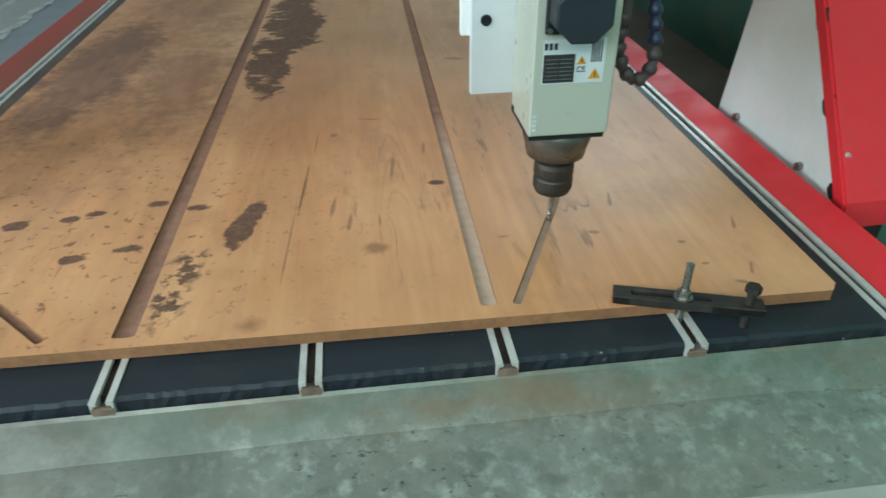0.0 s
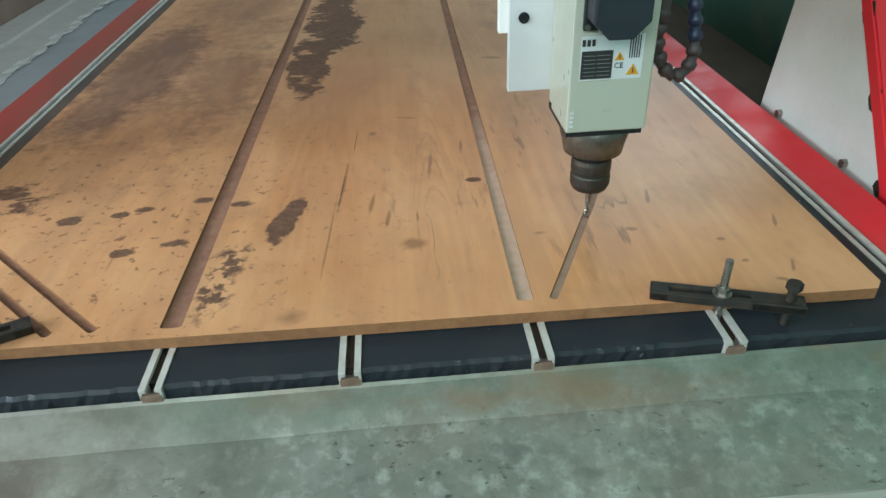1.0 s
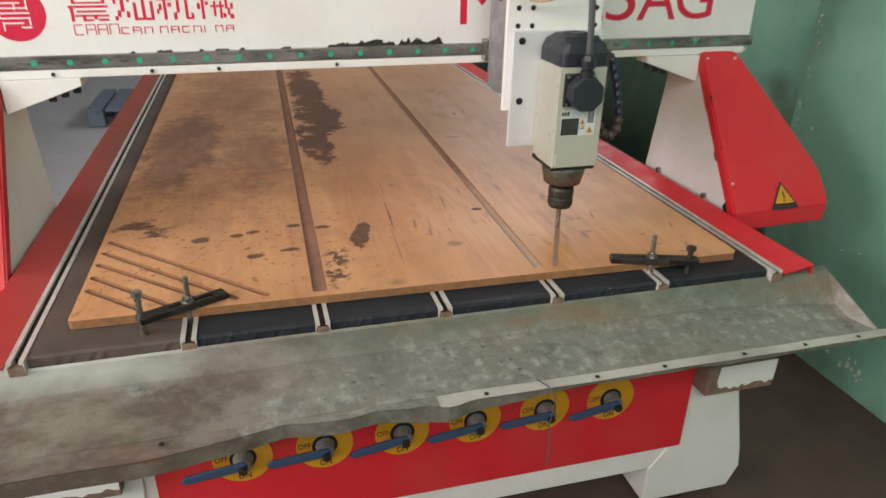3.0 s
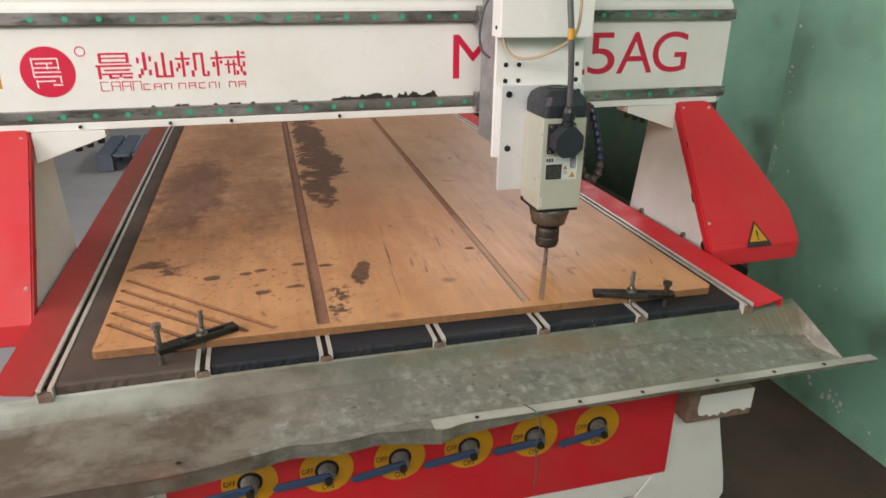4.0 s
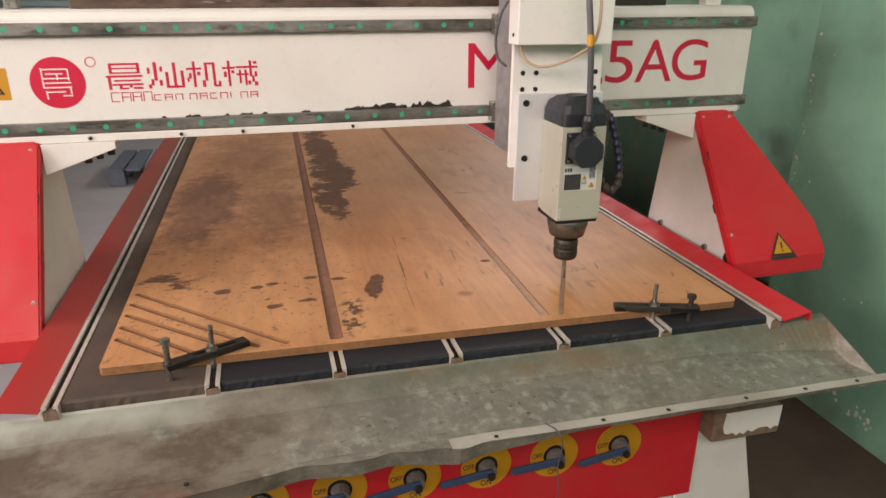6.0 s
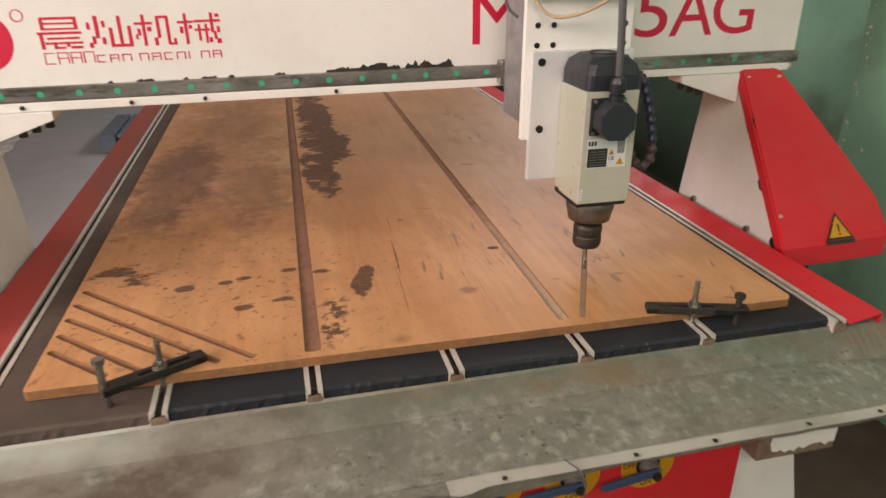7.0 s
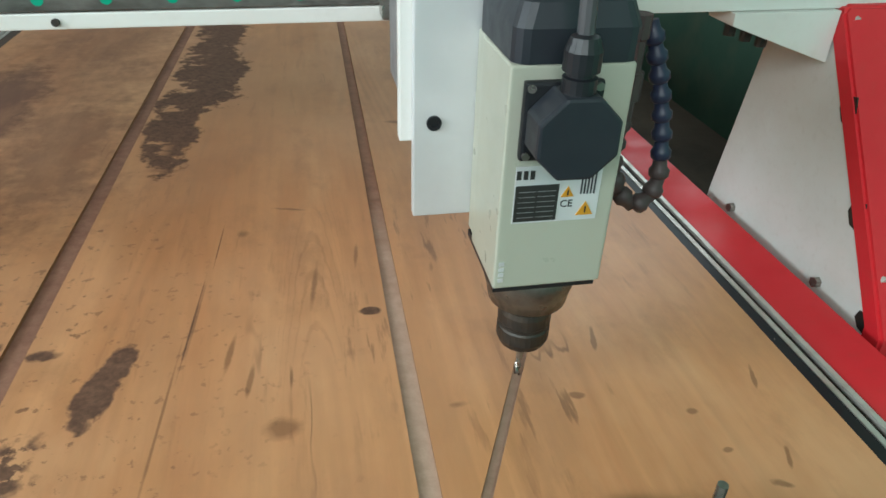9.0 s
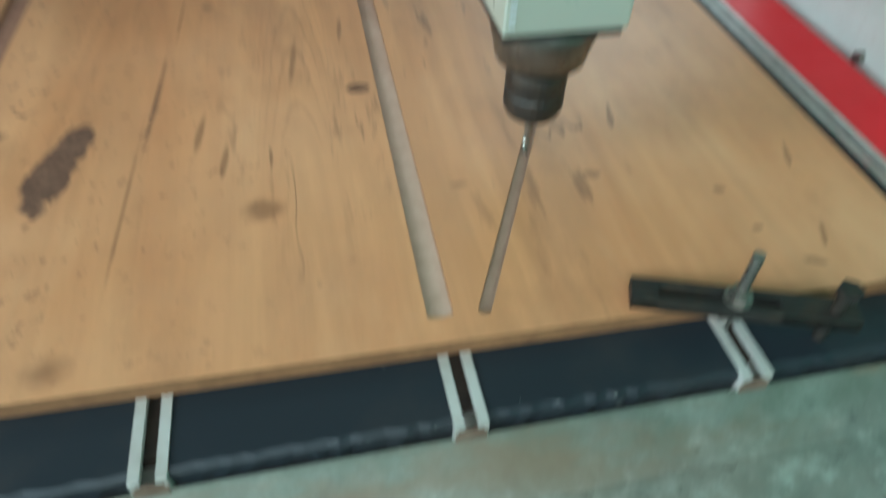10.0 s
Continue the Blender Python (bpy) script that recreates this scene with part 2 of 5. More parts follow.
def wood():
    """Ply board: long grain, cracks, knots, dark damp blots and drifts of brown dust, in the board's own metres."""
    k = Mat("worn_plywood", 0.42, 0, 0.45)
    warp = k.node("ShaderNodeTexNoise", Vector=k.co, Scale=7.0, Detail=5.0, Roughness=0.65)
    mid = k.node("ShaderNodeTexNoise", Vector=k.co, Scale=24.0, Detail=3.0, Roughness=0.6)
    fine = k.node("ShaderNodeTexNoise", Vector=k.co, Scale=60.0, Detail=4.0, Roughness=0.6)

    def blot(x, y, rx, ry, turn=0.0, ragged=0.6, soft=0.25):
        d = k.node("ShaderNodeVectorMath", Vector=k.co)
        d.operation = "SUBTRACT"
        d.inputs[1].default_value = (x, y, 0)
        v = k.at((1, 1, 0), rot=(0, 0, turn), src=d.outputs[0])
        v = k.at((1 / rx, 1 / ry, 0), src=v)
        n = k.node("ShaderNodeVectorMath", Vector=v)
        n.operation = "LENGTH"
        r = k.math("ADD", n.outputs["Value"], k.math("MULTIPLY", k.math("SUBTRACT", warp.outputs[0], 0.5), ragged * 2.4))
        r = k.math("ADD", r, k.math("MULTIPLY", k.math("SUBTRACT", fine.outputs[0], 0.5), ragged))
        r = k.math("ADD", r, k.math("MULTIPLY", k.math("SUBTRACT", mid.outputs[0], 0.5), ragged * 2.0))
        return k.ramp(r, 1 - soft, 1 + soft, 1, 0)

    grain = k.noise(9, 6, 0.6, k.at((1.0, 0.10, 1)), 0.8)
    streak = k.noise(70, 5, 0.6, k.at((1.0, 0.05, 1)))
    c = k.mix(k.ramp(grain, 0.3, 0.72), (0.90, 0.43, 0.175), (0.66, 0.262, 0.093))
    c = k.mix(k.ramp(k.noise(5.5, 4, 0.6, k.at((1.0, 0.05, 1), loc=(3, 0, 0))), 0.46, 0.68, 0, 0.42), c, (0.50, 0.20, 0.075))
    # growth rings cut flat: contour lines of a long soft field
    field = k.noise(3.4, 2, 0.45, k.at((1.0, 0.13, 1)), 0.35)
    ring = k.math("ABSOLUTE", k.math("SINE", k.math("MULTIPLY", field, 75.0)))
    c = k.mix(k.math("MULTIPLY", k.ramp(ring, 0.55, 1.0), k.ramp(k.noise(2.0, 3), 0.35, 0.62, 0.05, 0.45)), c, (0.46, 0.20, 0.07))
    c = k.mix(k.ramp(streak, 0.45, 0.74, 0, 0.30), c, (0.38, 0.165, 0.06))
    # uneven patches: rubbed pale, and brown smears of old dust
    c = k.mix(k.ramp(k.noise(3.6, 6, 0.62, k.at((1, 0.32, 1), loc=(5, 5, 0))), 0.50, 0.66, 0, 0.55), c, (1.0, 0.57, 0.29))
    c = k.mix(k.ramp(k.noise(7.5, 7, 0.7, k.at((1, 0.42, 1), rot=(0, 0, 0.12), loc=(11, 4, 0))), 0.50, 0.68, 0, 0.5), c, (0.45, 0.215, 0.10))
    c = k.mix(k.ramp(k.noise(2.3, 4), 0.35, 0.70, 0.1, 0.65), c, (0.88, 0.475, 0.24))
    # flecks and splits that follow the grain
    fleck = k.ramp(k.noise(58, 4, 0.6, k.at((1, 0.13, 1), rot=(0, 0, -0.16))), 0.595, 0.67, 0, 0.8)
    fleck = k.math("MULTIPLY", fleck, k.ramp(k.noise(3.1, 3, 0.5, k.at(loc=(4, 2, 0))), 0.42, 0.58, 0.0, 1.0))
    fleck = k.math("MULTIPLY", fleck, k.math("MAXIMUM", blot(1.14, 0.35, 0.26, 0.42, 0, 0.5, 0.6), 0.22))
    c = k.mix(fleck, c, (0.15, 0.065, 0.03))
    crack = k.ramp(k.math("ABSOLUTE", k.math("SUBTRACT", k.noise(4.5, 5, 0.6, k.at((1, 0.14, 1), loc=(7, 3, 0))), 0.5)), 0.002, 0.007, 0.7, 0)
    crack = k.math("MULTIPLY", crack, k.ramp(k.noise(6, 3, 0.5, k.at((1, 0.4, 1), loc=(1, 9, 0))), 0.60, 0.66))
    c = k.mix(crack, c, (0.12, 0.05, 0.025))
    blotchy = k.ramp(k.noise(12, 6, 0.65, k.at((1, 0.6, 1), loc=(2, 8, 0))), 0.55, 0.75, 0, 0.42)
    c = k.mix(blotchy, c, (0.36, 0.17, 0.075))
    # film of brown dust, thicker towards the far west part
    film = k.math("MAXIMUM", blot(0.18, 1.45, 0.30, 0.95, 0, 0.45, 0.5), k.math("MULTIPLY", blot(0.75, 2.1, 1.0, 1.35, 0, 0.35, 0.5), 0.8))
    c = k.mix(k.math("MULTIPLY", film, 0.34), c, (0.50, 0.22, 0.13))
    drift = k.ramp(k.noise(11, 7, 0.68, k.at((1, 0.45, 1))), 0.46, 0.62)
    c = k.mix(k.math("MULTIPLY", k.math("MULTIPLY", drift, blot(0.22, 1.3, 0.28, 0.9, 0, 0.6, 0.5)), 0.30), c, (0.19, 0.085, 0.052))
    crumbs = k.ramp(k.noise(75, 5, 0.6), 0.60, 0.66)
    near = blot(0.3, 0.36, 0.36, 0.36, 0, 0.5, 0.5)
    c = k.mix(k.math("MULTIPLY", k.math("MULTIPLY", crumbs, near), 0.8), c, (0.20, 0.085, 0.045))
    smudge = blot(0.14, 1.12, 0.105, 0.42, 0.06, 0.45, 0.25)
    smudge = k.math("MAXIMUM", smudge, k.math("MULTIPLY", blot(0.36, 0.98, 0.09, 0.30, 0, 0.9, 0.5), 0.6))
    smudge = k.math("MAXIMUM", smudge, k.math("MULTIPLY", blot(0.30, 1.8, 0.16, 0.6, 0, 0.8, 0.6), 0.55))
    smudge = k.math("MULTIPLY", smudge, k.ramp(k.noise(20, 5, 0.65, k.at((1, 0.4, 1))), 0.30, 0.55, 0.55, 0.82))
    c = k.mix(smudge, c, (0.19, 0.094, 0.065))
    total = None
    for b in BLOTS:
        m = blot(*b)
        total = m if total is None else k.math("MAXIMUM", total, m)
    # the great blot is lace-like along the groove
    lace = k.ramp(k.noise(26, 4, 0.6, k.at((0.55, 1, 1))), 0.56, 0.62)
    lace = k.math("MULTIPLY", lace, blot(0.515, 1.30, 0.045, 0.50, 0, 0.3, 0.3))
    lace = k.math("MAXIMUM", lace, k.math("MULTIPLY", k.ramp(k.noise(48, 4, 0.6), 0.48, 0.54), blot(0.505, 0.18, 0.05, 0.11, 0, 0.2, 0.2)))
    lace = k.math("MAXIMUM", lace, k.math("MULTIPLY", k.ramp(k.noise(30, 4, 0.6, k.at((0.45, 1, 1), rot=(0, 0, 0.3))), 0.45, 0.52), blot(0.095, 0.455, 0.10, 0.075, 0, 0.2, 0.2)))
    total = k.math("MULTIPLY", total, k.math("SUBTRACT", 1.0, lace))
    c = k.mix(k.math("MULTIPLY", total, 0.9), c, k.mix(k.ramp(k.noise(90, 5, 0.7), 0.38, 0.66), (0.075, 0.032, 0.020), (0.20, 0.098, 0.058)))
    knots = None
    for b in KNOTS:
        m = blot(*b)
        knots = m if knots is None else k.math("MAXIMUM", knots, m)
    c = k.mix(k.math("MULTIPLY", knots, 0.6), c, (0.20, 0.085, 0.038))
    # nested pointed arches of the flat-cut grain
    px = k.math("SUBTRACT", k.node("ShaderNodeSeparateXYZ", Vector=k.co).outputs[0], 0.80)
    py = k.node("ShaderNodeSeparateXYZ", Vector=k.co).outputs[1]
    arch = k.math("SUBTRACT", k.math("MULTIPLY", py, 60.0), k.math("MULTIPLY", k.math("MULTIPLY", px, px), -13000.0))
    arch = k.math("SINE", k.math("ADD", arch, k.math("MULTIPLY", mid.outputs[0], 5.0)))
    arch = k.math("MULTIPLY", k.ramp(arch, 0.55, 0.95), blot(0.80, 0.52, 0.035, 0.18, 0.05, 0.6, 0.5))
    c = k.mix(k.math("MULTIPLY", arch, 0.22), c, (0.26, 0.105, 0.04))
    # scale the whole face's colour down evenly
    c = k.mix(1.0, c, (0.74, 0.75, 0.79), "MULTIPLY")
    k.colour(c)
    k.rough(k.ramp(k.math("MAXIMUM", total, smudge), 0, 1, 0.44, 0.8))
    k.bump(k.math("ADD", streak, k.math("MULTIPLY", total, 0.8)), 0.06, 0.002)
    return k.m


# blots and knots on the board: x, y, half sizes, turn, raggedness, softness
BLOTS = [
    (0.652, 0.43, 0.0012, 0.085, 0.06, 0.55, 0.5), (0.668, 0.60, 0.0010, 0.05, 0.05, 0.6, 0.5),
    (0.564, 0.315, 0.020, 0.048, 0.15, 0.6, 0.10), (0.578, 0.362, 0.018, 0.034, 0.2, 0.6, 0.10), (0.343, 0.266, 0.021, 0.011, 0, 0.7, 0.12), (0.229, 0.371, 0.020, 0.013, 0, 0.7, 0.12),
    (0.414, 0.283, 0.022, 0.010, 0, 0.9, 0.15), (0.867, 0.418, 0.014, 0.008, 0, 0.5, 0.15), (0.305, 0.380, 0.013, 0.010, 0, 0.8, 0.15),
    (0.343, 0.391, 0.018, 0.009, 0, 0.8, 0.15), (0.427, 0.411, 0.017, 0.009, 0, 0.8, 0.2), (0.493, 0.389, 0.022, 0.011, 0, 0.9, 0.2),
    (0.506, 0.225, 0.024, 0.036, 0.2, 0.9, 0.2), (0.497, 0.150, 0.022, 0.042, 0.1, 0.9, 0.2), (0.095, 0.455, 0.06, 0.038, 0.4, 1.2, 0.3),
    (0.585, 1.45, 0.078, 0.26, -0.05, 0.6, 0.08), (0.545, 1.20, 0.058, 0.13, 0, 0.6, 0.08), (0.575, 1.90, 0.07, 0.34, 0, 0.6, 0.1), (0.545, 1.04, 0.055, 0.16, 0.0, 0.5, 0.08),
]
KNOTS = [
    (0.762, 0.235, 0.016, 0.012, 0, 0.6, 0.4), (0.603, 0.088, 0.014, 0.012, 0, 0.6, 0.6), (0.943, 0.240, 0.011, 0.006, 0, 1.2, 0.4),
    (0.984, 1.047, 0.024, 0.008, 0.2, 0.8, 0.3), 
    (1.235, 0.085, 0.010, 0.004, 0.4, 1.3, 0.3), (1.13, 0.325, 0.0025, 0.018, 0.25, 1.0, 0.3),
    (1.285, 0.225, 0.002, 0.016, 0.35, 1.0, 0.3), (1.19, 0.19, 0.006, 0.004, 0, 1.3, 0.3), (1.20, 0.135, 0.005, 0.003, 0, 1.3, 0.3), (0.77, 0.70, 0.030, 0.004, 0.25, 0.8, 0.3), (0.70, 0.36, 0.003, 0.03, 0.12, 0.7, 0.4), (0.725, 0.31, 0.0025, 0.02, 0.10, 0.7, 0.4), (0.86, 0.55, 0.003, 0.03, 0.1, 0.7, 0.4),
    (0.70, 0.633, 0.008, 0.008, 0, 0.5, 0.5), (1.255, 0.115, 0.0025, 0.014, 0.4, 1.1, 0.3), (1.076, 0.232, 0.007, 0.004, 0.2, 1.2, 0.3), (0.80, 0.49, 0.0025, 0.04, 0.1, 0.9, 0.6), (0.655, 0.44, 0.0016, 0.06, 0.06, 0.5, 0.5), (0.638, 0.27, 0.0014, 0.09, 0.05, 0.6, 0.5),
]


def dusty(name, a, b):
    k = Mat(name, 0.85)
    c = k.mix(k.ramp(k.noise(60, 6, 0.7), 0.35, 0.7), a, b)
    k.colour(k.mix(k.ramp(k.noise(9, 4), 0.4, 0.7, 0, 0.4), c, tuple(v * 0.6 for v in a)))
    k.bump(k.noise(160, 4), 0.4, 0.002)
    return k.m


def groove_dust():
    """Fresh pale dust where the cutter has just passed, older brown dust further along the groove."""
    k = Mat("fresh_groove_dust", 0.85)
    y = k.node("ShaderNodeSeparateXYZ", Vector=k.co).outputs[1]
    new_dust = k.mix(k.ramp(k.noise(60, 6, 0.7), 0.35, 0.7), (0.53, 0.355, 0.265), (0.43, 0.285, 0.205))
    old_dust = k.mix(k.ramp(k.noise(40, 6, 0.7), 0.35, 0.7), (0.34, 0.165, 0.10), (0.24, 0.115, 0.072))
    along = k.math("ADD", y, k.math("MULTIPLY", k.math("SUBTRACT", k.noise(14, 5, 0.6), 0.5), 0.5))
    k.colour(k.mix(k.ramp(along, 0.45, 0.75), new_dust, old_dust))
    k.bump(k.noise(160, 4), 0.4, 0.002)
    return k.m


M_PVC, M_PVC_DUSTY, M_GALV, M_WOOD = pvc("black_pvc_slab", 0.0), pvc("dusty_pvc_slab", 1.0), galvanised(), wood()
M_EDGE = dusty("ply_edge", (0.31, 0.145, 0.06), (0.20, 0.09, 0.038))
M_GROOVE = dusty("old_groove_dust", (0.23, 0.105, 0.066), (0.33, 0.17, 0.11))
M_LIP = metal("lightened_lip_metal", (0.50, 0.49, 0.44), 0.5, 7, (0.20, 0.18, 0.15), 0.55, 0.25)
M_RUST = dusty("bare_brown_steel", (0.15, 0.095, 0.065), (0.26, 0.18, 0.13))
M_SLOT = dusty("dark_slot_fill", (0.07, 0.045, 0.033), (0.03, 0.022, 0.018))
M_GROOVE_NEW = groove_dust()


def wall_paint(name, colour, low, scale=1.2):
    k = Mat(name, 0.6)
    c = k.mix(k.ramp(k.noise(scale, 6, 0.6, k.at(loc=(3.7, 1.1, 5.2))), 0.35, 0.7), colour, low)
    c = k.mix(k.ramp(k.noise(scale * 3.3, 5, 0.6, k.at(loc=(1, 6, 3))), 0.42, 0.72, 0, 0.5), c, low)
    c = k.mix(k.ramp(k.noise(scale * 2.4, 3, 0.5, k.at(loc=(8, 1, 4))), 0.54, 0.72, 0, 0.62), c, (0.10, 0.11, 0.075))
    c = k.mix(k.ramp(k.noise(scale * 9, 6, 0.7), 0.56, 0.80, 0, 0.2), c, tuple(v * 0.6 for v in low))
    c = k.mix(k.ramp(k.noise(scale * 14, 5, 0.7, k.at(loc=(5, 2, 1))), 0.715, 0.73, 0, 0.8), c, (0.6, 0.6, 0.55))
    k.colour(c)
    k.bump(k.noise(25, 5), 0.25, 0.004)
    return k.m


def earth():
    k = Mat("dusty_concrete", 0.8)
    c = k.mix(k.ramp(k.noise(2.0, 7, 0.65), 0.35, 0.68), (0.050, 0.033, 0.023), (0.100, 0.069, 0.049))
    c = k.mix(k.ramp(k.noise(22, 6, 0.7), 0.5, 0.72, 0, 0.5), c, (0.06, 0.045, 0.035))
    k.colour(c)
    k.bump(k.noise(30, 6, 0.7), 0.4, 0.006)
    return k.m


M_WALL = wall_paint("green_wall_paint", (0.27, 0.53, 0.395), (0.165, 0.38, 0.28))
# darker wall green, with the recess's low shade put into the colour
M_WALL_SHADE = wall_paint("shaded_green_wall", (0.055, 0.108, 0.075), (0.036, 0.076, 0.052))
M_TEAL = wall_paint("pale_teal_wall_paint", (0.16, 0.36, 0.33), (0.10, 0.27, 0.25))
M_BUFF = wall_paint("buff_wall_paint", (0.34, 0.26, 0.22), (0.26, 0.20, 0.165))
M_FLOOR = earth()
M_CEIL = wall_paint("grey_ceiling_paint", (0.30, 0.30, 0.28), (0.24, 0.24, 0.23))
M_FLAKE = plain("bare_white_plaster", (0.62, 0.62, 0.56), 0.8, 0, 40, 0.2)
M_TARP = plain("grey_sheeting", (0.46, 0.46, 0.485), 0.55, 0, 3, 0.2)
M_FOAM = plain("torn_white_card", (0.62, 0.58, 0.55), 0.8, 0, 8, 0.2)
M_FLAP = plain("white_torn_edge", (0.80, 0.78, 0.75), 0.7, 0, 20, 0.1)
M_TIMBER = wall_paint("brown_timber_board", (0.27, 0.19, 0.15), (0.19, 0.13, 0.10), 2.0)
M_PALLET = plain("slate_blue_plastic", (0.15, 0.18, 0.235), 0.6, 0, 15, 0.4)
M_SHUTTER = plain("grey_teal_shutter", (0.26, 0.38, 0.40), 0.5, 0, 5, 0.2)
M_CLOTH = plain("white_cotton_cloth", (0.68, 0.66, 0.63), 0.9, 0, 12, 0.2)
M_GLASS = plain("dark_window_glass", (0.03, 0.09, 0.10), 0.12)


# ---------------- mesh helpers ----------------
def put_mesh(name, bm, mat, smooth=False):
    me = bpy.data.meshes.new(name)
    bmesh.ops.recalc_face_normals(bm, faces=bm.faces)
    if smooth:
        for f in bm.faces:
            f.smooth = True
    bm.to_mesh(me)
    bm.free()
    for m in mat if isinstance(mat, (list, tuple)) else (mat,):
        me.materials.append(m)
    return me


def part(name, bm, mat, parent, label="", smooth=False):
    """Link a bmesh as one mesh under a thing or under a part."""
    ob = new(name, put_mesh(name, bm, mat, smooth))
    ob.parent = parent
    if label:
        tagged(ob, label)
    return ob


def thing(name, label, category, group="", m=None):
    ob = new(name)
    ob.empty_display_size = 0.1
    if m is not None:
        ob.matrix_world = m
    return tagged(ob, label, category, group)


def solid(name, bm, mat, label, category, group="", kind="", smooth=False):
    return tagged(new(name, put_mesh(name, bm, mat, smooth)), label, category, group, kind)


def box(x0, y0, z0, x1, y1, z1, bevel=0.0, bm=None, seg=2):
    bm2 = bmesh.new()
    bmesh.ops.create_cube(bm2, size=1)
    bmesh.ops.scale(bm2, vec=(x1 - x0, y1 - y0, z1 - z0), verts=bm2.verts)
    bmesh.ops.translate(bm2, vec=((x0 + x1) / 2, (y0 + y1) / 2, (z0 + z1) / 2), verts=bm2.verts)
    if bevel:
        bmesh.ops.bevel(bm2, geom=bm2.edges[:], offset=bevel, segments=seg, profile=0.6, affect="EDGES")
    return joined(bm, bm2)


def joined(bm, other):
    if bm is None:
        return other
    me = bpy.data.meshes.new("tmp")
    other.to_mesh(me)
    other.free()
    bm.from_mesh(me)
    bpy.data.meshes.remove(me)
    return bm


def rod(a, b, r, r2=None, n=16, bm=None):
    a, b = Vector(a), Vector(b)
    bm2 = bmesh.new()
    bmesh.ops.create_cone(bm2, cap_ends=True, segments=n, radius1=r, radius2=r if r2 is None else r2, depth=(b - a).length)
    q = (b - a).to_track_quat("Z", "Y").to_matrix().to_4x4()
    bmesh.ops.transform(bm2, matrix=Matrix.Translation((a + b) / 2) @ q, verts=bm2.verts)
    return joined(bm, bm2)


def lathe(profile, n=28, bm=None, at=(0, 0, 0)):
    """Turn (radius, height) pairs round a standing axis."""
    bm2 = bmesh.new()
    rings = []
    for r, h in profile:
        rings.append([bm2.verts.new((at[0] + r * math.cos(2 * math.pi * i / n), at[1] + r * math.sin(2 * math.pi * i / n), at[2] + h)) for i in range(n)])
    for a, b in zip(rings, rings[1:]):
        for i in range(n):
            bm2.faces.new((a[i], a[(i + 1) % n], b[(i + 1) % n], b[i]))
    bm2.faces.new(rings[0]), bm2.faces.new(rings[-1])
    return joined(bm, bm2)


def prism(points, axis, a, b, bm=None, bevel=0.0):
    """Extrude an outline between a and b along an axis: x (y, z), y (x, z) or z (x, y)."""
    def full(p, v):
        return {"x": (v, *p), "y": (p[0], v, p[1]), "z": (*p, v)}[axis]
    bm2 = bmesh.new()
    lo, hi = [bm2.verts.new(full(p, a)) for p in points], [bm2.verts.new(full(p, b)) for p in points]
    bm2.faces.new(lo), bm2.faces.new(hi[::-1])
    for i in range(len(points)):
        j = (i + 1) % len(points)
        bm2.faces.new((lo[i], hi[i], hi[j], lo[j]))
    if bevel:
        bmesh.ops.recalc_face_normals(bm2, faces=bm2.faces)
        bmesh.ops.bevel(bm2, geom=bm2.edges[:], offset=bevel, segments=2, profile=0.6, affect="EDGES")
    return joined(bm, bm2)


def smooth_line(points, steps=8):
    """A Catmull-Rom line through the points."""
    p = [Vector(v) for v in points]
    p = [2 * p[0] - p[1], *p, 2 * p[-1] - p[-2]]
    out = []
    for i in range(1, len(p) - 2):
        for s in range(steps):
            t = s / steps
            a, b, c, d = p[i - 1:i + 3]
            out.append(0.5 * (2 * b + (c - a) * t + (2 * a - 5 * b + 4 * c - d) * t * t + (3 * b - a - 3 * c + d) * t ** 3))
    return out + [p[-2]]


def tube(points, r, n=10, steps=8, bm=None):
    line = smooth_line(points, steps)
    bm2 = bmesh.new()
    rings, side = [], Vector((0.3, 0.9, 0.2))
    for i, c in enumerate(line):
        d = (line[min(i + 1, len(line) - 1)] - line[max(i - 1, 0)]).normalized()
        u = d.cross(side).normalized()
        side = u.cross(d).normalized()
        rings.append([bm2.verts.new(c + r * (math.cos(2 * math.pi * k / n) * u + math.sin(2 * math.pi * k / n) * side)) for k in range(n)])
    for a, b in zip(rings, rings[1:]):
        for k in range(n):
            bm2.faces.new((a[k], a[(k + 1) % n], b[(k + 1) % n], b[k]))
    bm2.faces.new(rings[0]), bm2.faces.new(rings[-1])
    return joined(bm, bm2)


def lettering(words, x0, x1, z0, z1, y, mat, parent, name="lettering", label="", depth=0.0006):
    """Words in the built-in font, upright, facing -y, fitted to a rectangle."""
    cu = bpy.data.curves.new(name, "FONT")
    cu.body, cu.extrude = words, 0.01
    tmp = bpy.data.objects.new("tmp", cu)
    scene.collection.objects.link(tmp)
    me = bpy.data.meshes.new_from_object(tmp.evaluated_get(bpy.context.evaluated_depsgraph_get()))
    bpy.data.objects.remove(tmp)
    bpy.data.curves.remove(cu)
    lo = [min(v.co[i] for v in me.vertices) for i in range(3)]
    hi = [max(v.co[i] for v in me.vertices) for i in range(3)]
    for v in me.vertices:
        fx, fy, fz = [(v.co[i] - lo[i]) / max(1e-6, hi[i] - lo[i]) for i in range(3)]
        v.co = (x0 + fx * (x1 - x0), y - fz * depth, z0 + fy * (z1 - z0))
    me.materials.append(mat)
    me.name = name
    ob = new(name, me)
    ob.parent = parent
    if label:
        tagged(ob, label)
    return ob


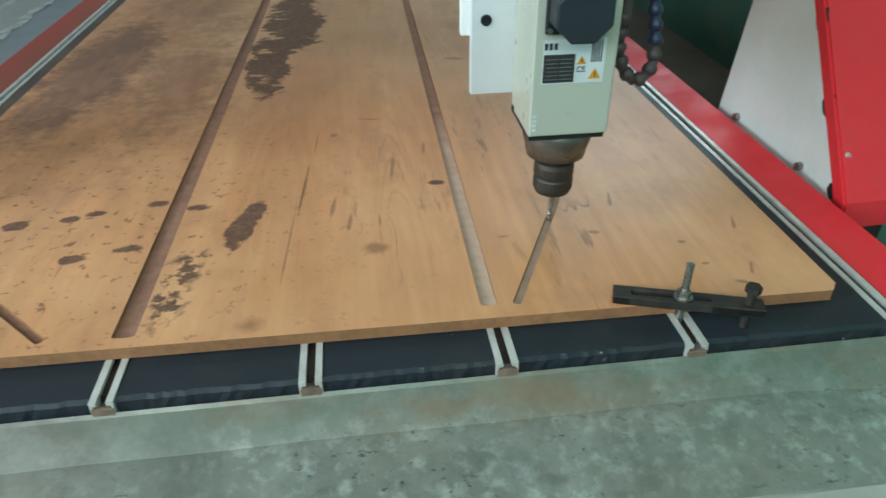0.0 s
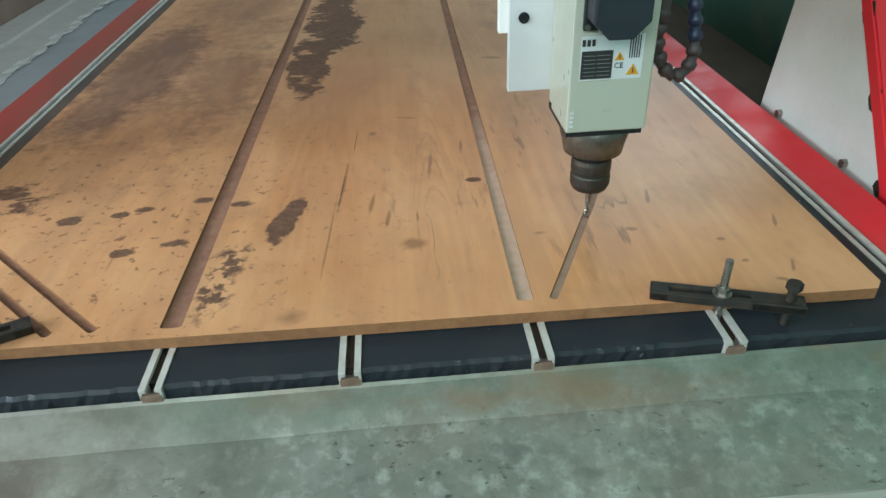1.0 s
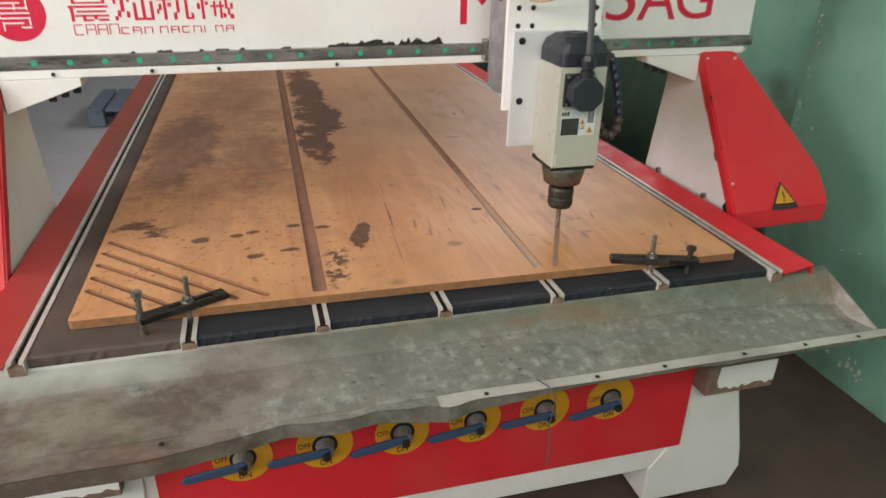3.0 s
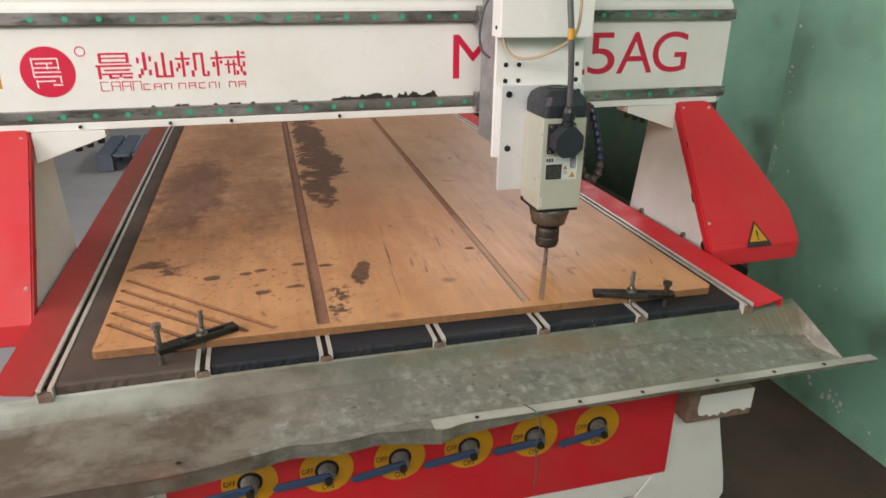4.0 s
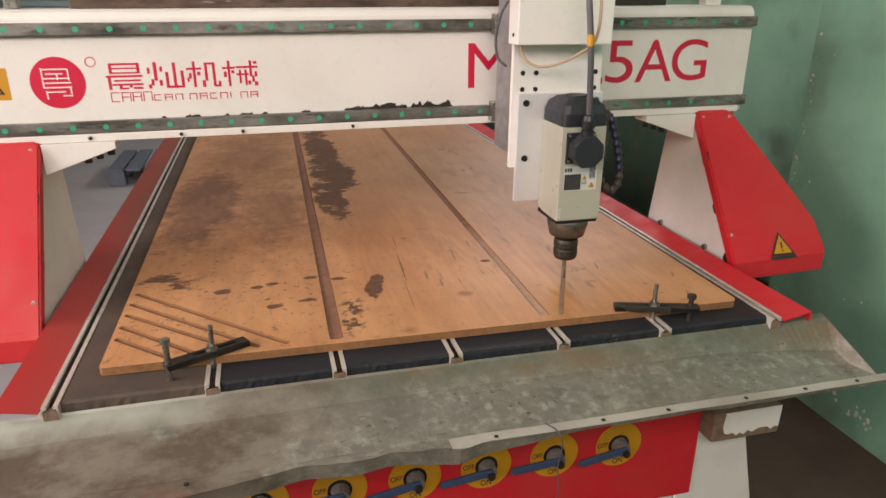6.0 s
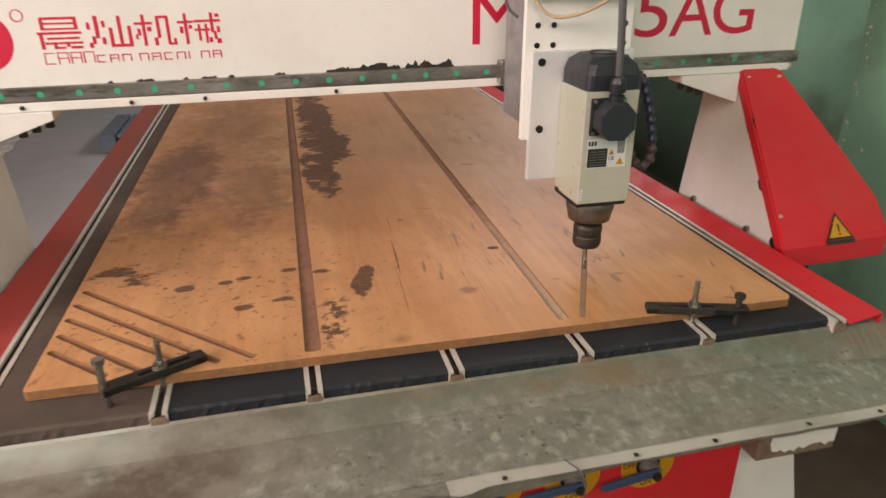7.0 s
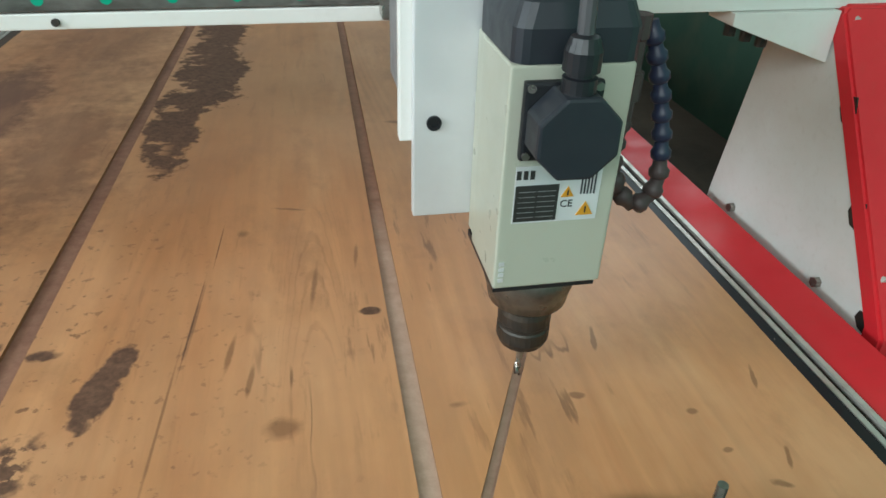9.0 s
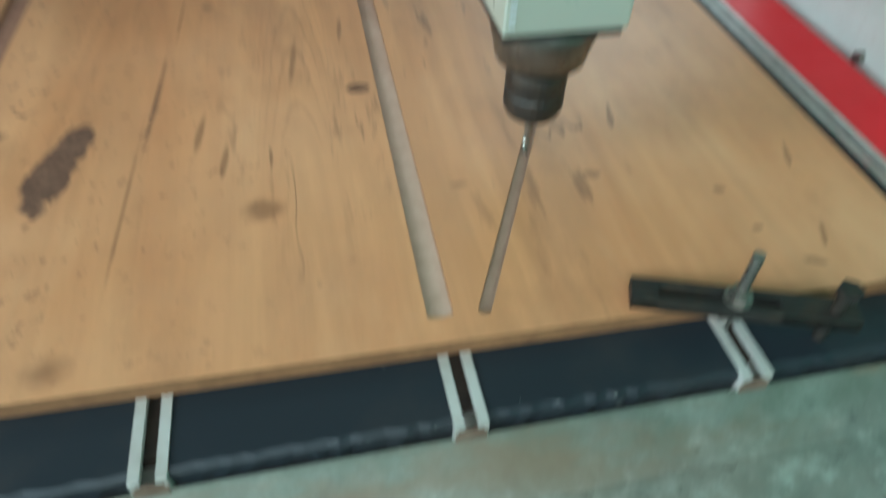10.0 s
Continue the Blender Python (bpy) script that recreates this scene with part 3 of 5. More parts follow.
def bars(rects, y, mat, parent, name, label="", depth=0.0006):
    """Flat bars (x0, z0, x1, z1) lying on a face that looks to -y, each a part."""
    for i, (x0, z0, x1, z1) in enumerate(rects):
        part(name, box(x0, y - depth - i * 1e-5, z0, x1, y, z1), mat, parent, label)


# ---------------- the hall ----------------
def build_hall():
    t = 0.2
    solid("floor", box(WALL_W - t, WALL_S - t, FLOOR - 0.15, WALL_E + RECESS + t, WALL_N + t, FLOOR), M_FLOOR, "dusty brown concrete workshop floor", "floor", kind="structure")
    # east wall: a front stretch, then a recess with a band of high windows
    xr = WALL_E + RECESS
    solid("wall_east", box(WALL_E, WALL_S, FLOOR, WALL_E + t, CORNER, CEIL), M_WALL, "green painted plaster wall with scuffs and white specks", "wall", kind="structure")
    bm = box(WALL_E + t, CORNER - t, FLOOR, xr, CORNER, CEIL)
    box(xr, CORNER - t, FLOOR, xr + t, 2.0, 1.30, bm=bm)
    box(xr, CORNER - t, 1.30, xr + t, WALL_N, 2.4, bm=bm)
    for a, b in ((CORNER - t, 2.4), (6.2, WALL_N)):
        box(xr, a, 2.4, xr + t, b, 3.4, bm=bm)
    box(xr, CORNER - t, 3.4, xr + t, WALL_N, CEIL, bm=bm)
    solid("wall_recess", bm, M_WALL, "green painted plaster wall above a stretch darkened for shade", "wall", kind="structure")
    # dark stretch added to stand in for shade low on this wall
    solid("wall_recess_shade", box(xr - 0.003, 2.0, FLOOR, xr + t, WALL_N, 1.30), M_WALL_SHADE, "lower stretch of the recess wall, painted dark for its shade", "wall", kind="structure")
    wall = bpy.data.objects["wall_east"]
    rng = random.Random(12)
    spots = [(CORNER - 0.012 - abs(rng.gauss(0, 0.012)), 0.85 + rng.random() * 0.5, rng.uniform(0.002, 0.006)) for _ in range(18)]
    spots += [(0.30 + rng.gauss(0, 0.08), 0.16 + rng.random() * 0.07, rng.uniform(0.003, 0.009)) for _ in range(14)]
    spots += [(rng.uniform(-0.2, 0.8), 0.3 + rng.random() * 1.1, rng.uniform(0.002, 0.006)) for _ in range(12)]
    for i, (y, z, r) in enumerate(spots):
        pts = [(y + r * rng.uniform(0.5, 1.2) * math.cos(a * math.pi / 4), z + r * rng.uniform(0.6, 1.3) * math.sin(a * math.pi / 4)) for a in range(8)]
        part("bare_plaster_spot", prism(pts, "x", WALL_E - 0.0003 - 0.00003 * i, WALL_E + 0.002), M_FLAKE, wall)
    # opening in the unseen west wall is added for its fill lamp
    bm = box(WALL_W - t, WALL_S, FLOOR, WALL_W, WALL_N, 1.8)
    for a, b in ((WALL_S, -2.4), (0.6, WALL_N)):
        box(WALL_W - t, a, 1.8, WALL_W, b, 3.1, bm=bm)
    box(WALL_W - t, WALL_S, 3.1, WALL_W, WALL_N, CEIL, bm=bm)
    solid("wall_west", bm, M_BUFF, "buff painted plaster wall", "wall", kind="structure")
    solid("wall_north", box(WALL_W - t, WALL_N, FLOOR, WALL_E + RECESS + t, WALL_N + t, CEIL), M_TEAL, "pale teal painted end wall", "wall", kind="structure")
    # unseen south wall, placed to set the height and angle of its lamp
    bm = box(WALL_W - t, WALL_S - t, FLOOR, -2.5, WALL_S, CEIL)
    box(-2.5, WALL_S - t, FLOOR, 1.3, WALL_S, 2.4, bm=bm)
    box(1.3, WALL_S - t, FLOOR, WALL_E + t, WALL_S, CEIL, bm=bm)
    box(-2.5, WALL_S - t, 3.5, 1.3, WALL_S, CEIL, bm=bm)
    solid("wall_south", bm, M_TEAL, "unseen pale teal wall with an opening added for light", "wall", kind="structure")
    solid("ceiling", box(WALL_W - t, WALL_S - t, CEIL, WALL_E + RECESS + t, WALL_N + t, CEIL + t), M_CEIL, "grey plastered ceiling", "ceiling", kind="structure")


build_hall()


# ---------------- the machine table ----------------
RAILS = [-0.034, 0.225, 0.45, 0.675, 0.90, 1.13, 1.393]
LENGTH = 2.62


def rail_outline(x, top):
    """Aluminium clamping rail: an open C, 26 mm wide."""
    w, h, s, lip, wall = 0.0130, 0.026, 0.0052, 0.005, 0.003
    return [(x - w, top - h), (x + w, top - h), (x + w, top), (x + s, top), (x + s, top - lip), (x + w - wall, top - lip),
            (x + w - wall, top - h + wall), (x - w + wall, top - h + wall), (x - w + wall, top - lip), (x - s, top - lip), (x - s, top), (x - w, top)]


def build_table():
    table = thing("machine_table", "white and red machine table with black slabs and aluminium rails", "machine")
    for x in RAILS:
        part("clamping_rail", prism(rail_outline(x, BED + 0.0015), "y", -0.003 if x in RAILS[1:-1] else -0.012, LENGTH), M_ALU, table, "open aluminium slot rail")
        # dark strip in each slot: dust, with the inner shade in its colour
        part("slot_dark_fill", box(x - 0.0098, 0.02, BED - 0.0212, x + 0.0098, LENGTH - 0.01, BED - 0.010), M_SLOT, table, "dark strip of dust and shade inside the slot")
        part("slot_plug", box(x - 0.0118, (-0.0044 if x in RAILS[1:-1] else -0.0134), BED - 0.0238, x + 0.0118, 0.0, BED - 0.0075), M_RUST, table, "caked brown dust in the rail end")
    rng = random.Random(4)
    for a, b in zip(RAILS, RAILS[1:]):
        bm = bmesh.new()
        n, x0, x1 = 24, a + 0.0132, b - 0.0132
        rows = []
        for i in range(n + 1):
            x = x0 + (x1 - x0) * i / n
            j = rng.uniform(0, 0.003)
            rows.append([bm.verts.new(v) for v in ((x, 0.004 + j, BED - 0.044), (x, 0.003 + rng.uniform(0, 0.002), BED - 0.03), (x, rng.uniform(0, 0.003), BED - 0.018), (x, 0.001 + j * 0.5, BED - 0.004), (x, 0.005 + j, BED), (x, LENGTH, BED), (x, LENGTH, BED - 0.044))])
        for p, q in zip(rows, rows[1:]):
            for k in range(7):
                bm.faces.new((p[k], p[(k + 1) % 7], q[(k + 1) % 7], q[k]))
        bm.faces.new(rows[0]), bm.faces.new(rows[-1][::-1])
        part("slab", bm, M_PVC_DUSTY if a < 0.1 else M_PVC, table, "dusty black plastic slab" if a < 0.1 else "scratched black plastic slab")
    # sloping red side covers
    for s, x in ((-1, RAILS[0] - 0.015), (1, RAILS[-1] + 0.015)):
        out = x + s * 0.066
        pts = [(x, BED - 0.001), (out, BED + 0.011), (out + s * 0.002, BED - 0.012), (out - s * 0.001, BED - 0.012), (out - s * 0.003, BED + 0.007), (x, BED - 0.005)]
        part("side_cover", prism(pts, "y", -0.02, LENGTH), M_RED_DUSTY if s < 0 else M_RED, table, "bent red sheet metal side cover")
        part("slide_rail", box(x + s * 0.01 - 0.02, 0.03, BED - 0.12, x + s * 0.01 + 0.02, LENGTH, BED - 0.06), M_DARK, table)
    # welded frame
    part("front_beam", box(-0.08, 0.06, 0.30, 1.44, 0.13, BED - 0.046, 0.004), M_WHITE_WORN, table)
    part("rear_beam", box(-0.08, LENGTH - 0.1, 0.30, 1.44, LENGTH - 0.02, BED - 0.046, 0.004), M_WHITE, table)
    for x in (-0.06, 1.36):
        part("long_beam", box(x, 0.13, 0.52, x + 0.06, LENGTH - 0.1, BED - 0.046, 0.004), M_WHITE, table)
    part("lower_beam", box(0.0, 0.05, 0.245, 1.25, 0.12, 0.318, 0.004), M_WHITE_WORN, table)
    leg = [(1.215, 0.14), (1.46, 0.14), (1.485, 0.20), (1.475, 0.26), (1.43, 0.44), (1.42, 0.53), (1.26, 0.53), (1.27, 0.32), (1.215, 0.245)]
    for flip in (False, True):
        for y in (0.048, LENGTH - 0.2):
            pts = [(1.359 - x, z) for x, z in leg] if flip else leg
            foot = part("leg", prism(pts, "y", y, y + 0.13, bevel=0.003), M_WHITE_WORN, table, "white steel leg with chipped rusty edge")
            cx = sum(p[0] for p in pts[:2]) / 2
            part("levelling_foot", lathe([(0.04, 0), (0.04, 0.012), (0.012, 0.016), (0.012, 0.042)], 16, at=(cx, y + 0.065, FLOOR)), M_DARK, foot)
    for x0, x1 in ((1.29, 1.47), (-0.11, 0.07)):
        tubep = box(x0, 0.0, 0.487, x1, 0.10, 0.562, 0.004)
        bar_end = part("cross_tube", tubep, M_RUST, table, "brown cross bar with flaking white paint")
        rr = random.Random(int(x0 * 100))
        low = [(x1 - 0.002 - (x1 - x0 - 0.034) * i / 14, 0.503 + rr.uniform(-0.007, 0.007)) for i in range(15)]
        part("paint_skin", prism([(x0 + 0.030, 0.5615), (x1 - 0.001, 0.5615), *low, (x0 + 0.026, 0.525)], "y", -0.0012, 0.0005), M_WHITE, bar_end, "flaking white paint")
    # red valve panel
    panel = part("valve_panel", box(0.12, 0.040, 0.315, 1.285, 0.048, 0.66, 0.001), M_RED, table, "glossy red sheet metal valve panel")
    for i in range(6):
        x = 0.283 + 0.1585 * i
        cz, cy = 0.493, 0.040
        bm = bmesh.new()
        ring = [[bm.verts.new((x + r * math.cos(a * math.pi / 18), y, cz + r * math.sin(a * math.pi / 18))) for a in range(36)] for r, y in ((0.057, cy), (0.057, cy - 0.0012), (0.026, cy - 0.0012), (0.026, cy))]
        for p, q in zip(ring, ring[1:] + ring[:1]):
            for a in range(36):
                bm.faces.new((p[a], p[(a + 1) % 36], q[(a + 1) % 36], q[a]))
        valve = part("valve", bm, M_YELLOW, table, "yellow valve disc marked ON and OFF with a blue lever")
        part("hole", lathe([(0.0255, 0), (0.0255, 0.002)], 24), M_BLACK, valve).matrix_local = pose(x, cy - 0.0005, cz, 90)
        part("valve_stem", rod((x, cy - 0.001, cz), (x, cy - 0.026, cz), 0.020, 0.016, 16), M_CAST, valve, "rough cast valve stem")
        part("stem_nut", rod((x, cy - 0.026, cz), (x, cy - 0.041, cz), 0.009, 0.009, 6), M_DARK, valve)
        lever = prism([(0.006, -0.008), (-0.03, -0.009), (-0.105, -0.008), (-0.115, 0.0), (-0.105, 0.008), (-0.03, 0.009), (0.006, 0.008)], "y", 0, 0.008, bevel=0.0025)
        part("lever", lever, M_BLUE, valve, "blue dipped valve lever").matrix_local = pose(x, cy - 0.034, cz + 0.006, 0, -7 + 3 * math.sin(i * 2.1), 0)
        lettering("ON", x - 0.012, x + 0.012, cz - 0.05, cz - 0.036, cy - 0.0012, M_INK, valve)
        lettering("OFF", x - 0.053, x - 0.028, cz - 0.002, cz + 0.011, cy - 0.0012, M_INK, valve)
    return table


build_table()


def build_gutter():
    """Bent galvanised sheet along the table's front: tucked edge, crease, tray, lip and torn hem."""
    xs = [-0.13 + i * (1.72 / 120) for i in range(121)]
    bm = bmesh.new()
    rows = []
    for x in xs:
        n1 = noise.noise((x * 5, 0, 0)) * 0.003
        n2 = noise.noise((x * 9, 3, 0)) * 0.003
        end = max(0.0, (x - 1.40) / 0.13)
        dent = math.exp(-((x - 0.45) / 0.15) ** 2)
        slack = min(1.0, max(0.0, (0.35 - x) / 0.21))
        lip = -0.190 + 0.7 * n2 - 0.022 * slack * slack * (3 - 2 * slack) - 0.009 * math.exp(-((x - 0.635) / 0.024) ** 2) + 0.009 * math.exp(-((x - 0.365) / 0.045) ** 2) + 0.007 * math.exp(-((x - 0.52) / 0.04) ** 2)
        lip_z = 0.734 + n1 * 0.5 + 0.006 * dent * (noise.noise((x * 16, 5, 0)) + 0.2)
        hem = 0.7215 - 0.004 * dent * noise.noise((x * 11, 2, 0)) - 0.023 * min(1.0, max(0.0, (0.85 - x) / 0.22)) - 0.003 * noise.noise((x * 14, 7, 0))
        top_z = 0.781 - 0.003 * max(0.0, (0.4 - x) / 0.4) + 0.012 * min(1, end)
        stub = max(0.0, x - 1.53)
        low = min(1.0, max(0.0, (x - 1.15) / 0.35)) ** 2
        prof = [(-0.0025, top_z + 0.004), (-0.006 - 0.01 * min(1, end), top_z), (-0.046 - 0.012 * low, 0.755 + n1 - 0.024 * low), (-0.10, 0.744 + n1 + n2 - 0.024 * low), (-0.163, 0.731 + n1 - 0.008 * low), (-0.168, 0.7335 + n2 * 0.5), (lip, lip_z), (lip + 0.002, lip_z - 0.003), (lip + 0.006 + 0.006 * dent, hem)]
        if stub:
            prof = prof[4:]
            prof = [prof[0]] * 4 + prof
        rows.append([bm.verts.new((x, y, z)) for y, z in prof])
    for p, q in zip(rows, rows[1:]):
        for k in range(8):
            try:
                bm.faces.new((p[k], p[k + 1], q[k + 1], q[k]))
            except ValueError:
                pass
    bmesh.ops.remove_doubles(bm, verts=bm.verts, dist=1e-5)
    # lip faces get a paler metal, for the light their tilt catches
    for f in bm.faces:
        m = f.calc_center_median()
        f.material_index = 1 if m.y < -0.1655 and m.z > 0.729 and m.x > 0.62 else 0
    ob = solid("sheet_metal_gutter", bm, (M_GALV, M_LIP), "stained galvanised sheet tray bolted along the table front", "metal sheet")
    mod = ob.modifiers.new("thickness", "SOLIDIFY")
    mod.thickness, mod.offset = 0.0014, -1
    for x in (0.19, 0.697, 0.90, 1.032, 1.198, 1.332, 1.455):
        part("rivet", lathe([(0.004, 0), (0.004, 0.0012), (0.002, 0.002)], 10, at=(x, -0.183, 0.7365)), M_DARK, ob)
    return ob


build_gutter()


def build_wire():
    line = [(0.794, -0.168, 0.738), (0.797, -0.182, 0.7405), (0.803, -0.196, 0.741), (0.808, -0.205, 0.732), (0.811, -0.207, 0.712), (0.808, -0.203, 0.665), (0.813, -0.201, 0.62), (0.810, -0.203, 0.575)]
    solid("wire", tube(line, 0.0012, 8), M_CABLE, "thin dark wire hooked over the metal tray's lip", "wire", smooth=True)


build_wire()


# ---------------- the board and its clamps ----------------
def build_board():
    x0, x1, y0, y1 = 0.028, 1.345, 0.073, 2.55
    outline = [(x0 + 0.006, y0), (0.70, y0 - 0.010), (x1 - 0.012, y0 - 0.018), (x1, y0 - 0.004), (x1 + 0.008, y1), (x0 + 0.008, y1), (x0, y0 + 0.006)]
    me = put_mesh("board", prism(outline, "z", BED + 0.002, TOP), M_WOOD)
    board = tagged(new("board", me), "worn orange-brown plywood board with routed grooves and dark blots", "board")
    cutters = []

    def groove(ax, ay, bx, by, w, depth, rounded=True):
        d = Vector((bx - ax, by - ay)).normalized()
        n = Vector((-d.y, d.x)) * w / 2
        pts = []
        for (cx, cy), s in (((ax, ay), -1), ((bx, by), 1)):
            for i in range(7):
                a = math.pi * i / 6
                e = 1.0 if rounded else 0.25
                v = n * math.cos(a) * -s + d * math.sin(a) * s * w / 2 * e
                pts.append((cx + v.x, cy + v.y))
        ob = new("cutter", put_mesh("cutter", prism(pts, "z", TOP - depth, TOP + 0.02), M_WOOD))
        cutters.append(ob)

    groove(0.4555, 0.088, 0.492, 2.45, 0.027, 0.005, False)
    groove(0.8945, 0.088, 0.928, 2.45, 0.0215, 0.004, False)
    groove(0.931, 0.088, 1.10, 0.445, 0.011, 0.006)
    for ax, ay, bx, by in DIAGONALS:
        groove(ax, ay, bx, by, 0.0125, 0.006)
    for c in cutters:
        mod = board.modifiers.new("cut", "BOOLEAN")
        mod.operation, mod.solver, mod.object = "DIFFERENCE", "EXACT", c
    cut = bpy.data.meshes.new_from_object(board.evaluated_get(bpy.context.evaluated_depsgraph_get()))
    board.modifiers.clear()
    for c in cutters:
        bpy.data.objects.remove(c)
    board.data = cut
    cut.name = "board"
    for m in (M_EDGE, M_GROOVE, M_GROOVE_NEW):
        cut.materials.append(m)
    for f in cut.polygons:
        if abs(f.normal.z) < 0.5:
            f.material_index = 1
        elif f.center.z < TOP - 0.002 and f.normal.z > 0:
            f.material_index = 2 if f.center.x < 0.7 else 3
    return board


DIAGONALS = [(0.046, 0.402, 0.358, 0.094), (0.043, 0.347, 0.304, 0.092), (0.041, 0.293, 0.262, 0.092), (0.041, 0.236, 0.192, 0.090), (0.041, 0.183, 0.138, 0.092)]
build_board()


def build_clamp(ax, ay, bx, by, stud, bolt, label):
    """A slotted clamp bar from the board (a) to its heel (b), a stud in the rail and a heel bolt (shares along the bar)."""
    a, b = Vector((ax, ay, TOP + 0.001)), Vector((bx, by, TOP + 0.006))
    clamp = thing("clamp", label, "clamp", "board clamps")
    d = (b - a)
    length = d.length
    turn = math.degrees(math.atan2(d.y, d.x))
    tilt = -math.degrees(math.asin(d.z / length))
    m = Matrix.Translation(a) @ pose(0, 0, 0, 0, 0, turn) @ pose(0, 0, 0, 0, tilt, 0)
    w, h, s = 0.0125, 0.012, 0.0045
    bm = box(0, -w, 0, length, -s, h, 0.0015)
    box(0, s, 0, length, w, h, 0.0015, bm=bm)
    box(0, -w, 0, 0.022, w, h - 0.0003, 0.0015, bm=bm)
    box(length * 0.66, -w, 0.0002, length, w, h - 0.0003, 0.0015, bm=bm)
    bar = part("clamp_bar", bm, M_DARK, clamp, "slotted blackened steel strap")
    bar.matrix_local = m
    p = m @ Vector((length * stud, 0, 0))
    part("stud", rod((p.x, p.y, BED - 0.02), (p.x + 0.002, p.y + 0.003, TOP + 0.062), 0.0048, n=12), M_STEEL, clamp, "threaded steel stud")
    bm = rod((p.x, p.y, p.z + h), (p.x, p.y, p.z + h + 0.009), 0.009, n=6)
    rod((p.x, p.y, p.z + h - 0.0005), (p.x, p.y, p.z + h + 0.0015), 0.0115, n=18, bm=bm)
    part("nut", bm, M_STEEL, clamp)
    q = m @ Vector((length * bolt, 0, 0))
    return clamp, q, h


def build_clamps():
    c, q, h = build_clamp(1.050, 0.078, 1.216, 0.018, 0.47, 0.90, "slotted dark steel clamp with short heel bolt on the board")
    bm = rod((q.x, q.y, BED + 0.0005), (q.x, q.y, TOP + 0.036), 0.0055, n=12)
    rod((q.x, q.y, TOP + 0.034), (q.x, q.y, TOP + 0.043), 0.0095, n=6, bm=bm)
    part("heel_bolt", bm, M_DARK, c, "hexagon head bolt")
    c, q, h = build_clamp(0.285, 0.105, 0.148, 0.030, 0.45, 0.97, "slotted dark steel clamp with two tall bolts at the grooved corner")
    bm = rod((q.x, q.y, BED - 0.002 + 0.0025), (q.x, q.y, TOP + 0.060), 0.0055, n=12)
    rod((q.x, q.y, TOP + 0.056), (q.x, q.y, TOP + 0.065), 0.0095, n=6, bm=bm)
    part("heel_bolt", bm, M_STEEL, c, "tall hexagon head bolt")


build_clamps()


# ---------------- the gantry ----------------
BEAM_Y = 0.540


def build_gantry():
    g = thing("gantry", "white steel gantry with red leg covers, straddling the table", "gantry")
    x0, x1 = -0.30, 1.652
    prof = [(BEAM_Y, 1.154), (BEAM_Y, 1.392), (BEAM_Y + 0.008, 1.404), (BEAM_Y + 0.02, 1.41), (BEAM_Y + 0.21, 1.41), (BEAM_Y + 0.22, 1.40), (BEAM_Y + 0.22, 1.136), (BEAM_Y + 0.002, 1.136)]
    part("beam", prism(prof, "x", x0, x1, bevel=0.002), M_WHITE, g, "long white welded box beam")
    part("lower_ledge", box(x0, BEAM_Y - 0.016, 1.134, 1.63, BEAM_Y - 0.0005, 1.151, 0.002), M_WHITE, g, "white ledge under the lower guide rail")
    for z, b in ((1.371, 1.651), (1.165, 1.651)):
        rail = part("guide_rail", prism([(BEAM_Y - 0.0005, z - 0.0125), (BEAM_Y - 0.0005, z + 0.0125), (BEAM_Y - 0.016, z + 0.0125), (BEAM_Y - 0.0175, z + 0.011), (BEAM_Y - 0.0175, z - 0.011), (BEAM_Y - 0.016, z - 0.0125)], "x", x0 + 0.02, b), M_GUIDE, g, "oily steel guide rail with green hole plugs")
        x = -0.277 if z > 1.3 else -0.25
        while x < 1.60:
            part("hole_plug", rod((x, BEAM_Y - 0.0175, z), (x, BEAM_Y - 0.0180, z), 0.0062, n=14), M_GREEN_CAP, rail)
            x += 0.0665
    part("rack", box(x0 + 0.275, BEAM_Y + 0.03, 1.411, 0.95, BEAM_Y + 0.06, 1.432, 0.002), M_RACK, g, "rusty toothed rack on the beam")
    for x in (-0.02, 0.17, 0.305, 0.56):
        part("ledge_bolt", rod((x, BEAM_Y - 0.016, 1.142), (x, BEAM_Y - 0.020, 1.142), 0.0042, n=8), M_DARK, g)
    part("cable_tray", box(1.10, BEAM_Y + 0.06, 1.411, 1.42, BEAM_Y + 0.13, 1.434, 0.003), M_DARK, g)
    part("oil_block", box(1.535, BEAM_Y + 0.05, 1.411, 1.580, BEAM_Y + 0.085, 1.466, 0.002), M_WHITE, g)
    part("oil_cup", rod((1.50, BEAM_Y + 0.06, 1.443), (1.533, BEAM_Y + 0.06, 1.443), 0.019, 0.017, 18), M_BRASS, g, "round amber oil cup")
    part("oil_block", box(-0.155, BEAM_Y + 0.05, 1.411, -0.130, BEAM_Y + 0.085, 1.437, 0.002), M_STEEL, g)
    part("oil_cup", rod((-0.235, BEAM_Y + 0.06, 1.448), (-0.178, BEAM_Y + 0.06, 1.448), 0.021, 0.019, 18), M_BRASS, g, "round amber oil cup")
    # printed marks on the beam's face
    bx, bz = -0.067, 1.261
    disc = part("badge", rod((bx, BEAM_Y, bz), (bx, BEAM_Y - 0.0006, bz), 0.0545, n=40), M_DECAL, g, "round red badge with white bars")
    q = []
    for i, (a, b) in enumerate(((-0.026, 0.022), (-0.022, 0.012), (-0.030, 0.022), (-0.026, 0.026), (-0.030, 0.026), (-0.026, 0.012))):
        z = bz + 0.027 - i * 0.0095
        q.append((bx + a, z, bx + b, z + 0.0026))
